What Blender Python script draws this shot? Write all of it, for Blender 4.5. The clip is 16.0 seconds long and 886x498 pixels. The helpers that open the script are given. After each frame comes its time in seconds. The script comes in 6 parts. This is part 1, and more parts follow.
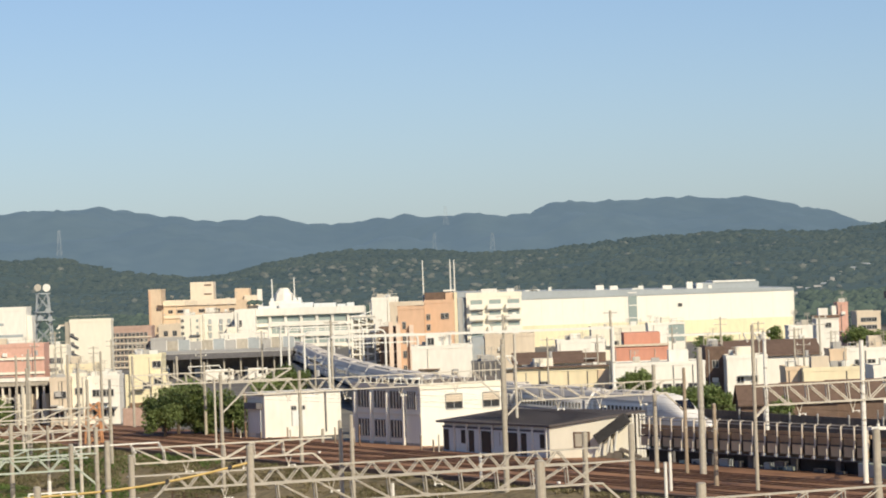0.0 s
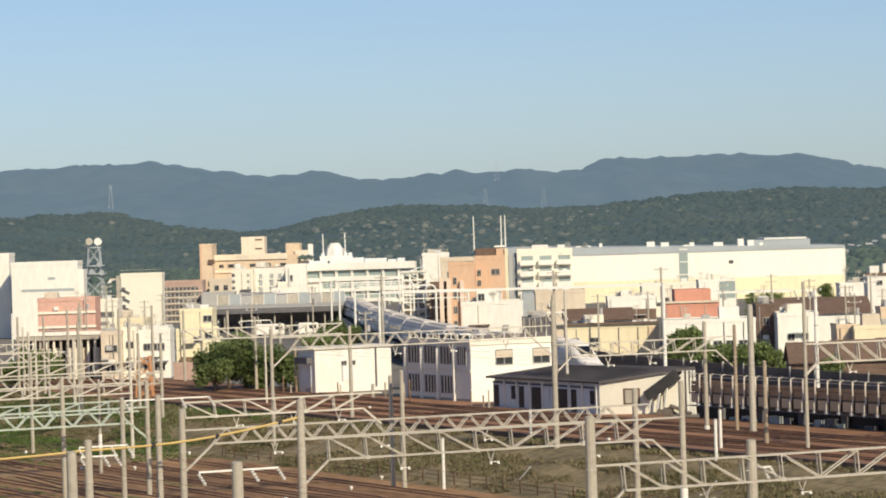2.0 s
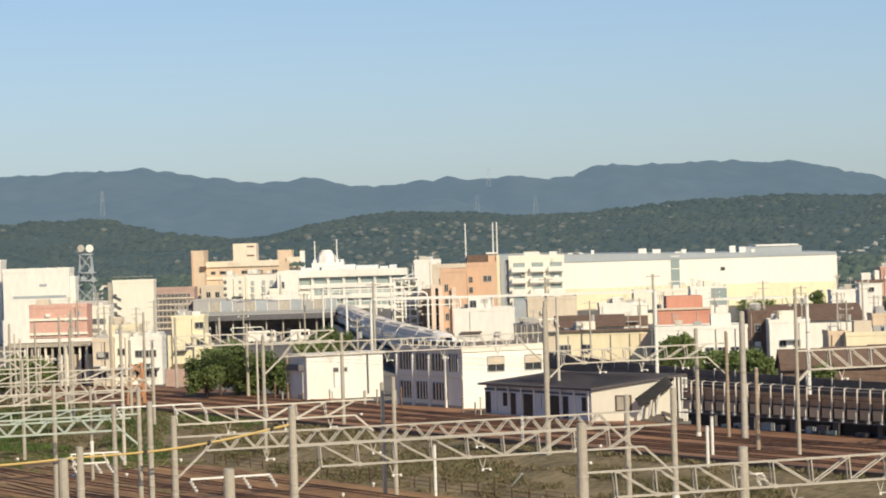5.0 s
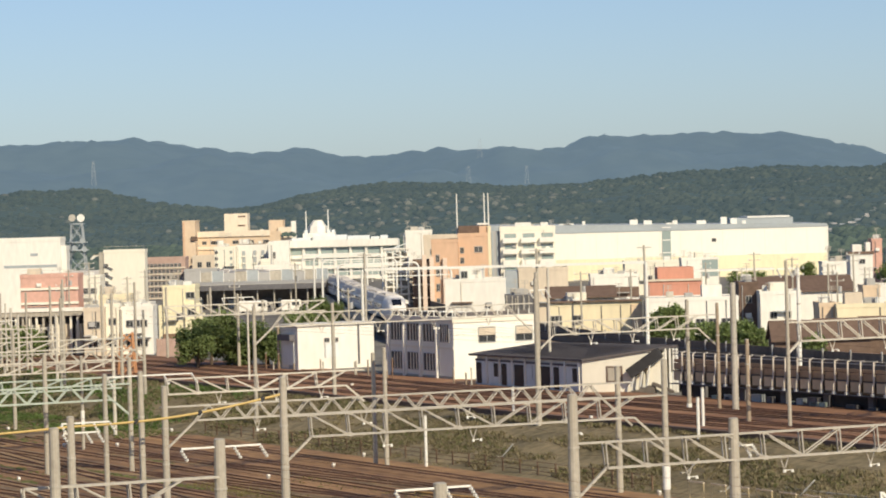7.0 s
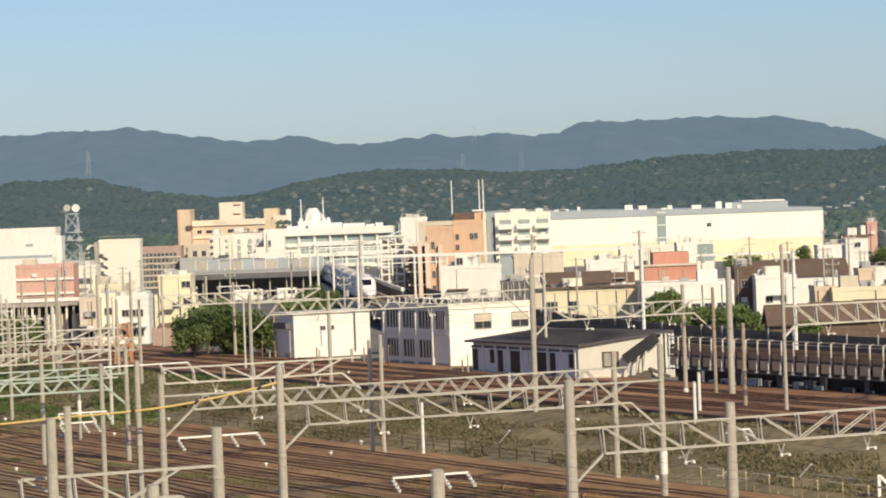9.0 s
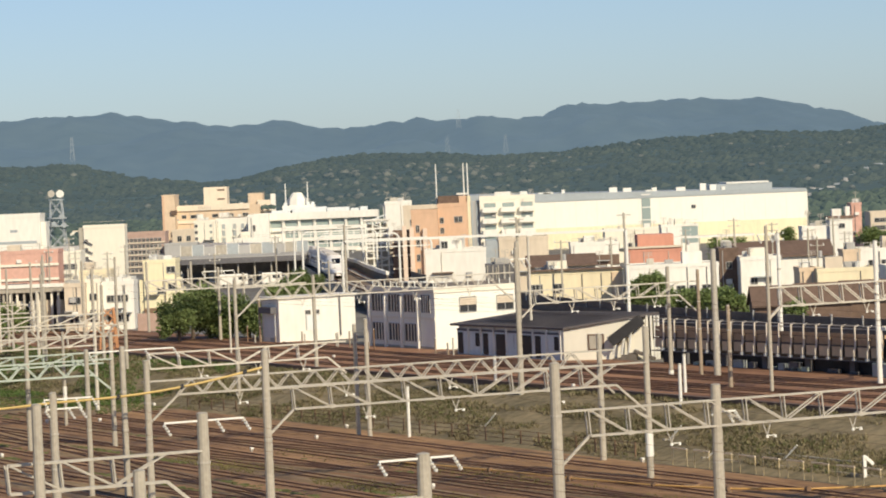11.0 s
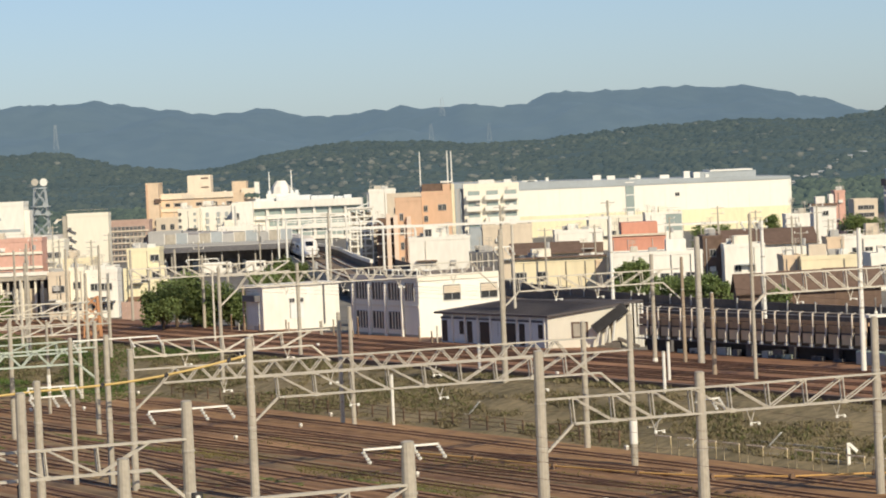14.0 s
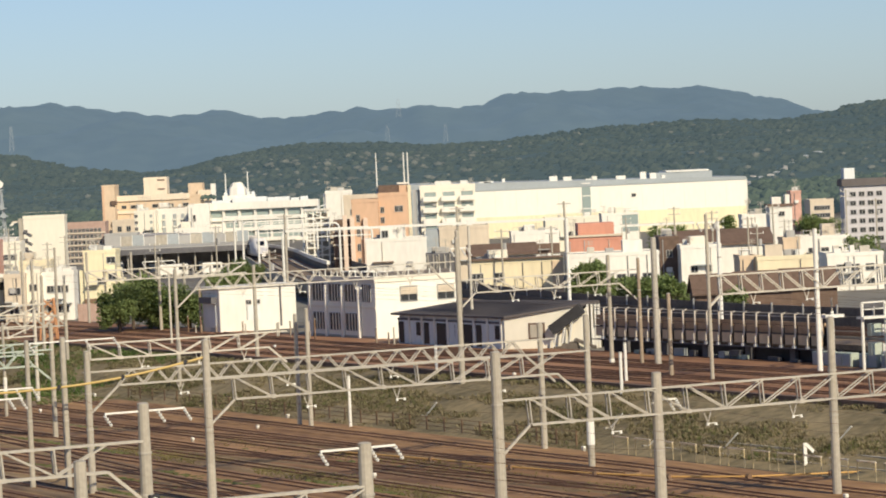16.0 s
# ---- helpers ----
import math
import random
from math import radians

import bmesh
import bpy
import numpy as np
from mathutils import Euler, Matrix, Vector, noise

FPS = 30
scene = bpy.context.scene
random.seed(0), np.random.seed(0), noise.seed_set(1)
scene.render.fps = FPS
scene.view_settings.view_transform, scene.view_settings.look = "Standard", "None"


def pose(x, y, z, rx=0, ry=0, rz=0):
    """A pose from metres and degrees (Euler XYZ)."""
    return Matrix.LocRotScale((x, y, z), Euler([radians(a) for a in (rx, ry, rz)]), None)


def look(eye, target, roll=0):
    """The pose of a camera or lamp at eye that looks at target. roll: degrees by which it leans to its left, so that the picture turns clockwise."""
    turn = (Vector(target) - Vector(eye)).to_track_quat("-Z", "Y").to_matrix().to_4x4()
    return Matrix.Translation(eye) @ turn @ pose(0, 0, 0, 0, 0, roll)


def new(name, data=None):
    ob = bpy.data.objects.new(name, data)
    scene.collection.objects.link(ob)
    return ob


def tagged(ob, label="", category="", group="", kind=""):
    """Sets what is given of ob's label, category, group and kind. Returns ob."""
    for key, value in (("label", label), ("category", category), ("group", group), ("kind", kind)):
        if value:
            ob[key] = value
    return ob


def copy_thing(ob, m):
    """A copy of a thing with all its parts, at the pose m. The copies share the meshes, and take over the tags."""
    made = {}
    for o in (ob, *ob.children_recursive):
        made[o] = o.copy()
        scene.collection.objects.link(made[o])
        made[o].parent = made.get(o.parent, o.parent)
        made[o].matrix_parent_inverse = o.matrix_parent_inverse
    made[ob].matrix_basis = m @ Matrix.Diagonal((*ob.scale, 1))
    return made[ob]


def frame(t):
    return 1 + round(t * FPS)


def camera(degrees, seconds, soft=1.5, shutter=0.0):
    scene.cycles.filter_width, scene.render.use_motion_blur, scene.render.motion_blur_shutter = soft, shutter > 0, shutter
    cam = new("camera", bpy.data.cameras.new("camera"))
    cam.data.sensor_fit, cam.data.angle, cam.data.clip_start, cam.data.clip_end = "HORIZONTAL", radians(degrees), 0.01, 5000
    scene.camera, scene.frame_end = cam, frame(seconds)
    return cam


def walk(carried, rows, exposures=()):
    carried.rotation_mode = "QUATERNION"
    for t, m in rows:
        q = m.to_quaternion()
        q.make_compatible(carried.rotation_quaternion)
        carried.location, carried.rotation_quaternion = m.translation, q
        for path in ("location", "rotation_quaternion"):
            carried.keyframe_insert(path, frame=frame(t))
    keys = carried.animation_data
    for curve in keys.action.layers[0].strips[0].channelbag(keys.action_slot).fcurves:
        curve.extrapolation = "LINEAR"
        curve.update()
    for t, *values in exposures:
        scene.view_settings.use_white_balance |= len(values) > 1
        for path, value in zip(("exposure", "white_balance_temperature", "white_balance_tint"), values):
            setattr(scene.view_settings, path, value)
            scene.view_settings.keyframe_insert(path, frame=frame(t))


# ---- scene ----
cam = camera(15.0, 16.0, soft=1.9)
EYE = (0.0, 0.0, 21.0)
# seconds, yaw, pitch, roll of a hand-held camera at a high window
TURNS = [
    (0, -0.126, 0.435, 2.027),
    (0.5, 0.281, 0.839, 2.696),
    (1, 0.473, 0.54, 2.672),
    (1.5, 0.712, 0.038, 2.11),
    (2, 0.74, -0.291, 1.751),
    (2.5, 0.829, -0.502, 1.55),
    (3, 0.961, -0.411, 1.673),
    (3.5, 0.916, -0.21, 1.868),
    (4, 0.828, -0.109, 1.869),
    (6.5, 0.35, -0.53, 1.657),
    (7, 0.452, -0.684, 1.588),
    (7.5, 0.462, -0.753, 1.522),
    (8, 0.476, -0.786, 1.667),
    (8.5, 0.406, -0.844, 1.864),
    (9, 0.365, -0.91, 2.079),
    (11.5, 0.104, -1.301, 2.482),
    (12, 0.122, -1.412, 2.543),
    (12.5, 0, -1.481, 2.58),
    (13, -0.019, -1.45, 2.663),
    (13.5, -0.052, -1.417, 2.62),
    (14, -0.177, -1.418, 2.491),
    (14.5, -0.308, -1.508, 2.281),
    (15, -0.476, -1.558, 2.27),
    (15.5, -0.536, -1.456, 2.561),
    (16, -0.919, -1.429, 2.607),
]
walk(cam, [(t, pose(*EYE, 90 + pitch, roll, yaw)) for t, yaw, pitch, roll in TURNS], exposures=[(0.0, 0.14, 6900, 10), (16.0, 0.14, 6900, 10)])

# ---- light ----
SUN_AZ, SUN_EL = (0.48, -0.877), 33.0
world = bpy.data.worlds.new("sky")
scene.world = world
world.use_nodes = True
wn = world.node_tree.nodes
sky = wn.new("ShaderNodeTexSky")
sky.sky_type = "NISHITA"
sky.sun_disc = False
sky.sun_elevation = radians(SUN_EL)
sky.sun_rotation = math.atan2(SUN_AZ[0], SUN_AZ[1])
sky.air_density, sky.dust_density, sky.ozone_density, sky.altitude = 0.8, 0.7, 2.7, 300
wn["Background"].inputs["Strength"].default_value = 0.085
clear = wn.new("ShaderNodeMixRGB")
clear.blend_type = "MULTIPLY"
clear.inputs[0].default_value, clear.inputs[2].default_value = 1.0, (0.87, 0.94, 1.1, 1)
world.node_tree.links.new(sky.outputs[0], clear.inputs[1])
world.node_tree.links.new(clear.outputs[0], wn["Background"].inputs[0])
sun = new("sun", bpy.data.lights.new("sun", "SUN"))
sun.data.energy, sun.data.angle, sun.data.color = 4.2, radians(0.55), (1.0, 0.88, 0.67)
sun.matrix_world = look((SUN_AZ[0] * 100, SUN_AZ[1] * 100, 100 * math.tan(radians(SUN_EL))), (0, 0, 0))


# ---- materials ----
def surface(name, low, high, rough=0.8, grain=1.5, stain=0.12, bump=0.15, metal=0.0, vary=0.0, island=0.0, streak=1.0, tight=0.18, drawn=0.0):
    """Two scales of noise between two colours, fine relief, and a lightness that varies from piece to piece."""
    m = bpy.data.materials.new(name)
    m.use_nodes = True
    nt = m.node_tree
    nd, ln = nt.nodes, nt.links
    b = nd["Principled BSDF"]
    b.inputs["Roughness"].default_value, b.inputs["Metallic"].default_value = rough, metal
    b.inputs["Specular IOR Level"].default_value = 0.3
    geo = nd.new("ShaderNodeNewGeometry")
    mp = nd.new("ShaderNodeMapping")
    mp.inputs["Scale"].default_value = (1, 1, streak)
    if drawn:
        # patches drawn out along the rails
        mp.vector_type = "TEXTURE"
        mp.inputs["Rotation"].default_value = (0, 0, radians(26.36))
        mp.inputs["Scale"].default_value = (1, drawn, 1)
    ln.new(geo.outputs["Position"], mp.inputs[0])
    fine, wide = nd.new("ShaderNodeTexNoise"), nd.new("ShaderNodeTexNoise")
    fine.inputs["Scale"].default_value, fine.inputs["Detail"].default_value = grain, 4
    wide.inputs["Scale"].default_value, wide.inputs["Detail"].default_value = stain, 3
    for tex in (fine, wide):
        ln.new(mp.outputs[0], tex.inputs["Vector"])
    mean = nd.new("ShaderNodeMath")
    mean.operation = "ADD"
    ln.new(fine.outputs[0], mean.inputs[0])
    ln.new(wide.outputs[0], mean.inputs[1])
    ramp = nd.new("ShaderNodeValToRGB")
    ramp.color_ramp.elements[0].position, ramp.color_ramp.elements[1].position = 0.5 - tight, 0.5 + tight
    ramp.color_ramp.elements[0].color, ramp.color_ramp.elements[1].color = (*low, 1), (*high, 1)
    half = nd.new("ShaderNodeMath")
    half.operation = "MULTIPLY"
    half.inputs[1].default_value = 0.5
    ln.new(mean.outputs[0], half.inputs[0])
    ln.new(half.outputs[0], ramp.inputs[0])
    colour = ramp.outputs[0]
    if vary or island:
        hsv = nd.new("ShaderNodeHueSaturation")
        span = nd.new("ShaderNodeMapRange")
        span.inputs["To Min"].default_value, span.inputs["To Max"].default_value = 1 - (vary or island), 1 + (vary or island)
        ln.new(nd.new("ShaderNodeObjectInfo").outputs["Random"] if vary else geo.outputs["Random Per Island"], span.inputs[0])
        ln.new(span.outputs[0], hsv.inputs["Value"])
        ln.new(colour, hsv.inputs["Color"])
        colour = hsv.outputs[0]
    ln.new(colour, b.inputs["Base Color"])
    if bump:
        bp = nd.new("ShaderNodeBump")
        bp.inputs["Strength"].default_value, bp.inputs["Distance"].default_value = bump, 0.05
        ln.new(fine.outputs[0], bp.inputs["Height"])
        ln.new(bp.outputs[0], b.inputs["Normal"])
    return m


def tint(name, c, spread=0.12, **k):
    return surface(name, tuple(v * (1 - spread) for v in c), tuple(min(v * (1 + spread), 0.95) for v in c), **k)


M = {
    "white": tint("white_paint", (0.79, 0.775, 0.71), 0.1, streak=0.3),
    "cool": tint("cool_white_panel", (0.72, 0.76, 0.76), 0.08, streak=0.3),
    "cream": tint("cream_cladding", (0.8, 0.765, 0.65), 0.06, streak=0.3),
    "sand": tint("sand_tile", (0.76, 0.665, 0.53), 0.1, streak=0.4),
    "lilac": tint("pale_lilac_grey_wall", (0.55, 0.54, 0.56), 0.08, streak=0.4),
    "brownmast": tint("brown_weathered_mast", (0.33, 0.27, 0.205), 0.2, grain=4, stain=0.5),
    "rose": tint("rose_tile", (0.72, 0.58, 0.47), 0.1, streak=0.4),
    "ivory": tint("ivory_metal_cladding", (0.84, 0.83, 0.75), 0.05, streak=0.3),
    "yellow": tint("pale_yellow_wall", (0.82, 0.75, 0.52), 0.1, streak=0.3),
    "butter": tint("butter_wall", (0.76, 0.68, 0.48), 0.1, streak=0.3),
    "beige": tint("beige_render", (0.62, 0.54, 0.43), 0.12, streak=0.3),
    "tan": tint("tan_tile", (0.67, 0.53, 0.385), 0.12, streak=0.4),
    "orange": tint("orange_tile", (0.62, 0.42, 0.29), 0.1, streak=0.4),
    "red": tint("salmon_brick", (0.62, 0.38, 0.31), 0.14),
    "coral": tint("coral_render", (0.6, 0.29, 0.21), 0.12, streak=0.4),
    "brick": tint("brown_brick", (0.42, 0.3, 0.25), 0.14),
    "grey": tint("grey_panel", (0.4, 0.4, 0.39), 0.1, streak=0.3),
    "lead": tint("blue_grey_sheet", (0.36, 0.4, 0.42), 0.1, rough=0.5),
    "dark": tint("dark_sheet_roof", (0.135, 0.122, 0.12), 0.15, rough=0.8),
    "darkwall": tint("dark_concrete_wall", (0.16, 0.14, 0.12), 0.3, grain=2.5, stain=0.3),
    "trackslab": surface("rusty_track_slab", (0.13, 0.1, 0.075), (0.3, 0.23, 0.165), grain=1.4, stain=0.2, tight=0.15),
    "brown": tint("brown_tile_roof", (0.16, 0.11, 0.085), 0.25),
    "slate": tint("grey_tile_roof", (0.14, 0.14, 0.15), 0.25),
    "black": tint("matt_black", (0.045, 0.045, 0.048), 0.3),
    "concrete": tint("weathered_concrete", (0.42, 0.39, 0.33), 0.2, grain=3, stain=0.4, streak=0.4),
    "pole": tint("concrete_pole", (0.4, 0.37, 0.31), 0.16, grain=4, stain=0.5),
    "steel": tint("galvanised_steel", (0.44, 0.415, 0.36), 0.2, rough=0.55, metal=0.1, grain=4),
    "palesteel": tint("pale_weathered_steel", (0.54, 0.51, 0.44), 0.15, rough=0.6, grain=4),
    "greensteel": tint("pale_green_steel", (0.42, 0.485, 0.42), 0.15, rough=0.5, grain=4),
    "whitesteel": tint("white_steel", (0.75, 0.75, 0.7), 0.08, rough=0.5, grain=4),
    "rust": tint("rusty_iron", (0.2, 0.13, 0.085), 0.3, grain=3),
    "ochre": tint("faded_yellow_rail", (0.62, 0.51, 0.31), 0.08, rough=0.6),
    "panelbrown": tint("brown_painted_panel", (0.46, 0.32, 0.2), 0.2),
    "tanpanel": tint("tan_painted_panel", (0.66, 0.52, 0.35), 0.12, vary=0.12),
    "postgrey": tint("fence_post_paint", (0.68, 0.62, 0.53), 0.15),
    "ochrepipe": tint("ochre_pipe", (0.6, 0.36, 0.13), 0.15, rough=0.6),
    "orangepaint": tint("orange_paint", (0.52, 0.27, 0.14), 0.1, rough=0.5),
    "yellowpaint": tint("yellow_sleeve", (0.55, 0.4, 0.15), 0.1, rough=0.5),
    "rail": tint("rail_steel", (0.25, 0.145, 0.095), 0.3, rough=0.85),
    "sleeper": tint("stained_sleeper", (0.25, 0.165, 0.105), 0.3, island=0.35),
    "ballast": surface("rusty_ballast", (0.125, 0.068, 0.042), (0.39, 0.235, 0.122), grain=1.1, stain=0.16, bump=0.5, tight=0.14, drawn=6.0),
    "greybed": surface("oily_grey_ballast", (0.13, 0.088, 0.06), (0.37, 0.265, 0.148), grain=1.1, stain=0.16, bump=0.5, tight=0.14, drawn=6.0),
    "cinder": surface("yard_cinder", (0.11, 0.078, 0.05), (0.37, 0.262, 0.142), tight=0.13, grain=1.0, stain=0.12, bump=0.5, drawn=5.0),
    "orangebed": surface("ochre_path", (0.19, 0.108, 0.058), (0.42, 0.255, 0.125), tight=0.13, grain=1.6, stain=0.2, bump=0.4, drawn=5.0),
    "earth": surface("bank_earth", (0.12, 0.104, 0.058), (0.32, 0.258, 0.15), tight=0.14, grain=1.2, stain=0.12, bump=0.5),
    "town": surface("town_ground", (0.12, 0.115, 0.105), (0.26, 0.25, 0.22), grain=0.5, stain=0.05, bump=0.2),
    "grass": tint("dry_grass", (0.225, 0.192, 0.115), 0.2, island=0.2, bump=0),
    "meadow": tint("bright_weeds", (0.165, 0.185, 0.072), 0.25, island=0.3, bump=0),
    "verge": tint("yellow_green_grass", (0.25, 0.22, 0.09), 0.25, island=0.3, bump=0),
    "scrub": tint("dark_scrub", (0.15, 0.138, 0.075), 0.2, island=0.2, bump=0),
    "grove": tint("hazy_grove_foliage", (0.045, 0.063, 0.038), 0.3, island=0.3, bump=0),
    "lush": tint("lush_grass", (0.12, 0.19, 0.055), 0.25, island=0.35, bump=0),
    "rustbed": surface("rust_stained_ballast", (0.14, 0.073, 0.047), (0.38, 0.21, 0.122), grain=1.1, stain=0.14, bump=0.5, tight=0.14, drawn=6.0),
    "leaf": tint("foliage", (0.2, 0.265, 0.1), 0.3, island=0.3, bump=0, rough=0.6),
    "wood": surface("hazy_hill_foliage", (0.013, 0.02, 0.016), (0.036, 0.043, 0.028), island=0.2, bump=0, grain=0.03, stain=0.01, tight=0.13),
    "blossom": tint("hazy_blossoming_crown", (0.085, 0.084, 0.068), 0.2, island=0.3, bump=0),
    "bark": tint("bark", (0.1, 0.075, 0.055), 0.3),
    "hill": surface("hazy_hill_floor", (0.015, 0.022, 0.015), (0.035, 0.05, 0.03), grain=0.08, stain=0.006, bump=0.4),
    "train": tint("white_train_paint", (0.88, 0.86, 0.82), 0.03, rough=0.6, bump=0),
    "trainroof": tint("grey_train_roof", (0.62, 0.59, 0.55), 0.1, rough=0.8, bump=0),
    "blue": tint("deep_blue_stripe", (0.02, 0.05, 0.22), 0.1, rough=0.3, bump=0),
    "rubber": tint("black_underframe", (0.03, 0.03, 0.035), 0.2),
}


def glass(name, c, rough=0.12):
    m = bpy.data.materials.new(name)
    m.use_nodes = True
    b = m.node_tree.nodes["Principled BSDF"]
    b.inputs["Base Color"].default_value = (*c, 1)
    b.inputs["Roughness"].default_value = rough
    b.inputs["Specular IOR Level"].default_value = 0.2
    return m


# thin leaves let part of the light through
for key in ("leaf", "verge", "lush", "meadow"):
    nt = M[key].node_tree
    body, out = nt.nodes["Principled BSDF"], nt.nodes["Material Output"]
    thin, both = nt.nodes.new("ShaderNodeBsdfTranslucent"), nt.nodes.new("ShaderNodeMixShader")
    both.inputs[0].default_value = 0.4
    nt.links.new(body.inputs["Base Color"].links[0].from_socket, thin.inputs["Color"])
    nt.links.new(body.outputs[0], both.inputs[1])
    nt.links.new(thin.outputs[0], both.inputs[2])
    nt.links.new(both.outputs[0], out.inputs["Surface"])

M["glass"] = glass("dark_window_glass", (0.05, 0.055, 0.06))
M["paleglass"] = glass("green_window_glass", (0.3, 0.37, 0.36), 0.25)
M["cabglass"] = glass("cab_glass", (0.012, 0.014, 0.02), 0.06)

# haze before the hills and groves is put into their materials as emission
for key, haze_glow in (("wood", 0.182), ("blossom", 0.182), ("hill", 0.182), ("grove", 0.14)):
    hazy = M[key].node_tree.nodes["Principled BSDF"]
    hazy.inputs["Emission Color"].default_value, hazy.inputs["Emission Strength"].default_value = (0.24, 0.385, 0.465, 1), haze_glow
# the range's blue haze is put in as emission over the forest colour
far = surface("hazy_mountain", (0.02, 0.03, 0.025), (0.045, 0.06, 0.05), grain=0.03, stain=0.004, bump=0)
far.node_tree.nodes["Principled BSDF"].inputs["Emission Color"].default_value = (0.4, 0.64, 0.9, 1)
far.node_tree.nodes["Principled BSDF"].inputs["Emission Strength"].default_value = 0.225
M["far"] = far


# ---- shaping helpers ----
def box(bm, x0, x1, y0, y1, z0, z1):
    v = [bm.verts.new((x, y, z)) for x in (x0, x1) for y in (y0, y1) for z in (z0, z1)]
    for f in ((0, 1, 3, 2), (4, 6, 7, 5), (0, 4, 5, 1), (2, 3, 7, 6), (0, 2, 6, 4), (1, 5, 7, 3)):
        bm.faces.new([v[i] for i in f])
    return bm


def bar(bm, p, q, w, h=None):
    """A square bar from p to q."""
    p, q = Vector(p), Vector(q)
    d = (q - p).normalized()
    side = d.cross(Vector((0, 0, 1)))
    side = Vector((1, 0, 0)) if side.length < 1e-3 else side.normalized()
    up = side.cross(d)
    side, up = side * w / 2, up * (h or w) / 2
    v = [bm.verts.new(e + a * side + b * up) for e in (p, q) for a, b in ((-1, -1), (1, -1), (1, 1), (-1, 1))]
    for f in ((3, 2, 1, 0), (4, 5, 6, 7), (0, 1, 5, 4), (1, 2, 6, 5), (2, 3, 7, 6), (3, 0, 4, 7)):
        bm.faces.new([v[i] for i in f])
    return bm


def tube(bm, p, q, r0, r1=None, n=10):
    """A round, tapered bar from p to q."""
    p, q = Vector(p), Vector(q)
    m = Matrix.Translation((p + q) / 2) @ (q - p).to_track_quat("Z", "Y").to_matrix().to_4x4()
    bmesh.ops.create_cone(bm, cap_ends=True, segments=n, radius1=r0, radius2=r0 if r1 is None else r1, depth=(q - p).length, matrix=m)
    return bm


def prism(bm, outline, y0, y1):
    """An outline in x and z, pushed through from y0 to y1."""
    a = [bm.verts.new((x, y0, z)) for x, z in outline]
    b = [bm.verts.new((x, y1, z)) for x, z in outline]
    bm.faces.new(a)
    bm.faces.new(b[::-1])
    for i in range(len(a)):
        j = (i + 1) % len(a)
        bm.faces.new((a[j], a[i], b[i], b[j]))
    bmesh.ops.recalc_face_normals(bm, faces=bm.faces[:])
    return bm


def mesh_of(name, bm, material):
    me = bpy.data.meshes.new(name)
    bm.to_mesh(me)
    bm.free()
    me.materials.append(M[material])
    return me


def part(name, bm, material, parent, label="", at=None):
    """One mesh object under a thing or a part; bm may also be a mesh that alike pieces share."""
    me = bm if isinstance(bm, bpy.types.Mesh) else mesh_of(name, bm, material)
    ob = new(name, me)
    ob.parent = parent
    if at is not None:
        ob.matrix_local = at
    return tagged(ob, label) if label else ob


def thing(name, label, category, at, group="", kind=""):
    ob = new(name)
    ob.matrix_world = at
    return tagged(ob, label, category, group, kind)


def solid(name, bm, material, label, category, at=None, group="", kind=""):
    ob = new(name, mesh_of(name, bm, material))
    if at is not None:
        ob.matrix_world = at
    return tagged(ob, label, category, group, kind)


def chunk(parent, name, material, x0, x1, y0, y1, z0, z1, label="", bevel=0.04):
    bm = box(bmesh.new(), x0, x1, y0, y1, z0, z1)
    if bevel:
        bmesh.ops.bevel(bm, geom=bm.edges[:], offset=min(bevel, (x1 - x0) / 4, (y1 - y0) / 4, (z1 - z0) / 4), segments=1, affect="EDGES")
    return part(name, bm, material, parent, label)


# the railway's own axes: c across the tracks, a along them, from the foot of the bank
YARD = pose(0, 267, 0, 0, 0, 26.36)


def yard(c, a, z=0.0):
    """A pose on the railway's axes."""
    return YARD @ pose(c, a, z)


# ---- ground ----
def bank_z(c):
    k = min(max((c - 0.5) / 12.0, 0), 1)
    return 3.0 * (k * k * (3 - 2 * k) * 0.4 + k * 0.6)


def ground():
    bm = bmesh.new()
    cs = [-3000, -400, -70, -40, -20, -8, -1, 0.5, 2.5, 4.5, 6.5, 8.5, 10.5, 12.5, 14, 40, 90, 300, 1000, 6000]
    la = [-3000, -600] + list(range(-160, 260, 4)) + [400, 1000, 2500, 6000]
    grid = []
    for a in la:
        row = []
        for c in cs:
            z = bank_z(c)
            if 0.5 < c < 12.5 and -200 < a < 260:
                z += 0.3 * noise.noise(Vector((c * 0.3, a * 0.15, 3)))
            row.append(bm.verts.new((c, a, z)))
        grid.append(row)
    for i in range(len(la) - 1):
        for j in range(len(cs) - 1):
            f = bm.faces.new((grid[i][j], grid[i][j + 1], grid[i + 1][j + 1], grid[i + 1][j]))
            f.material_index = 0 if cs[j + 1] <= 0.5 else 1 if cs[j + 1] <= 12.5 else 2
    ob = solid("ground", bm, "cinder", "ground of cinder yard, earth bank and grey town land", "ground", YARD, kind="structure")
    ob.data.materials.append(M["earth"])
    ob.data.materials.append(M["town"])


ground()


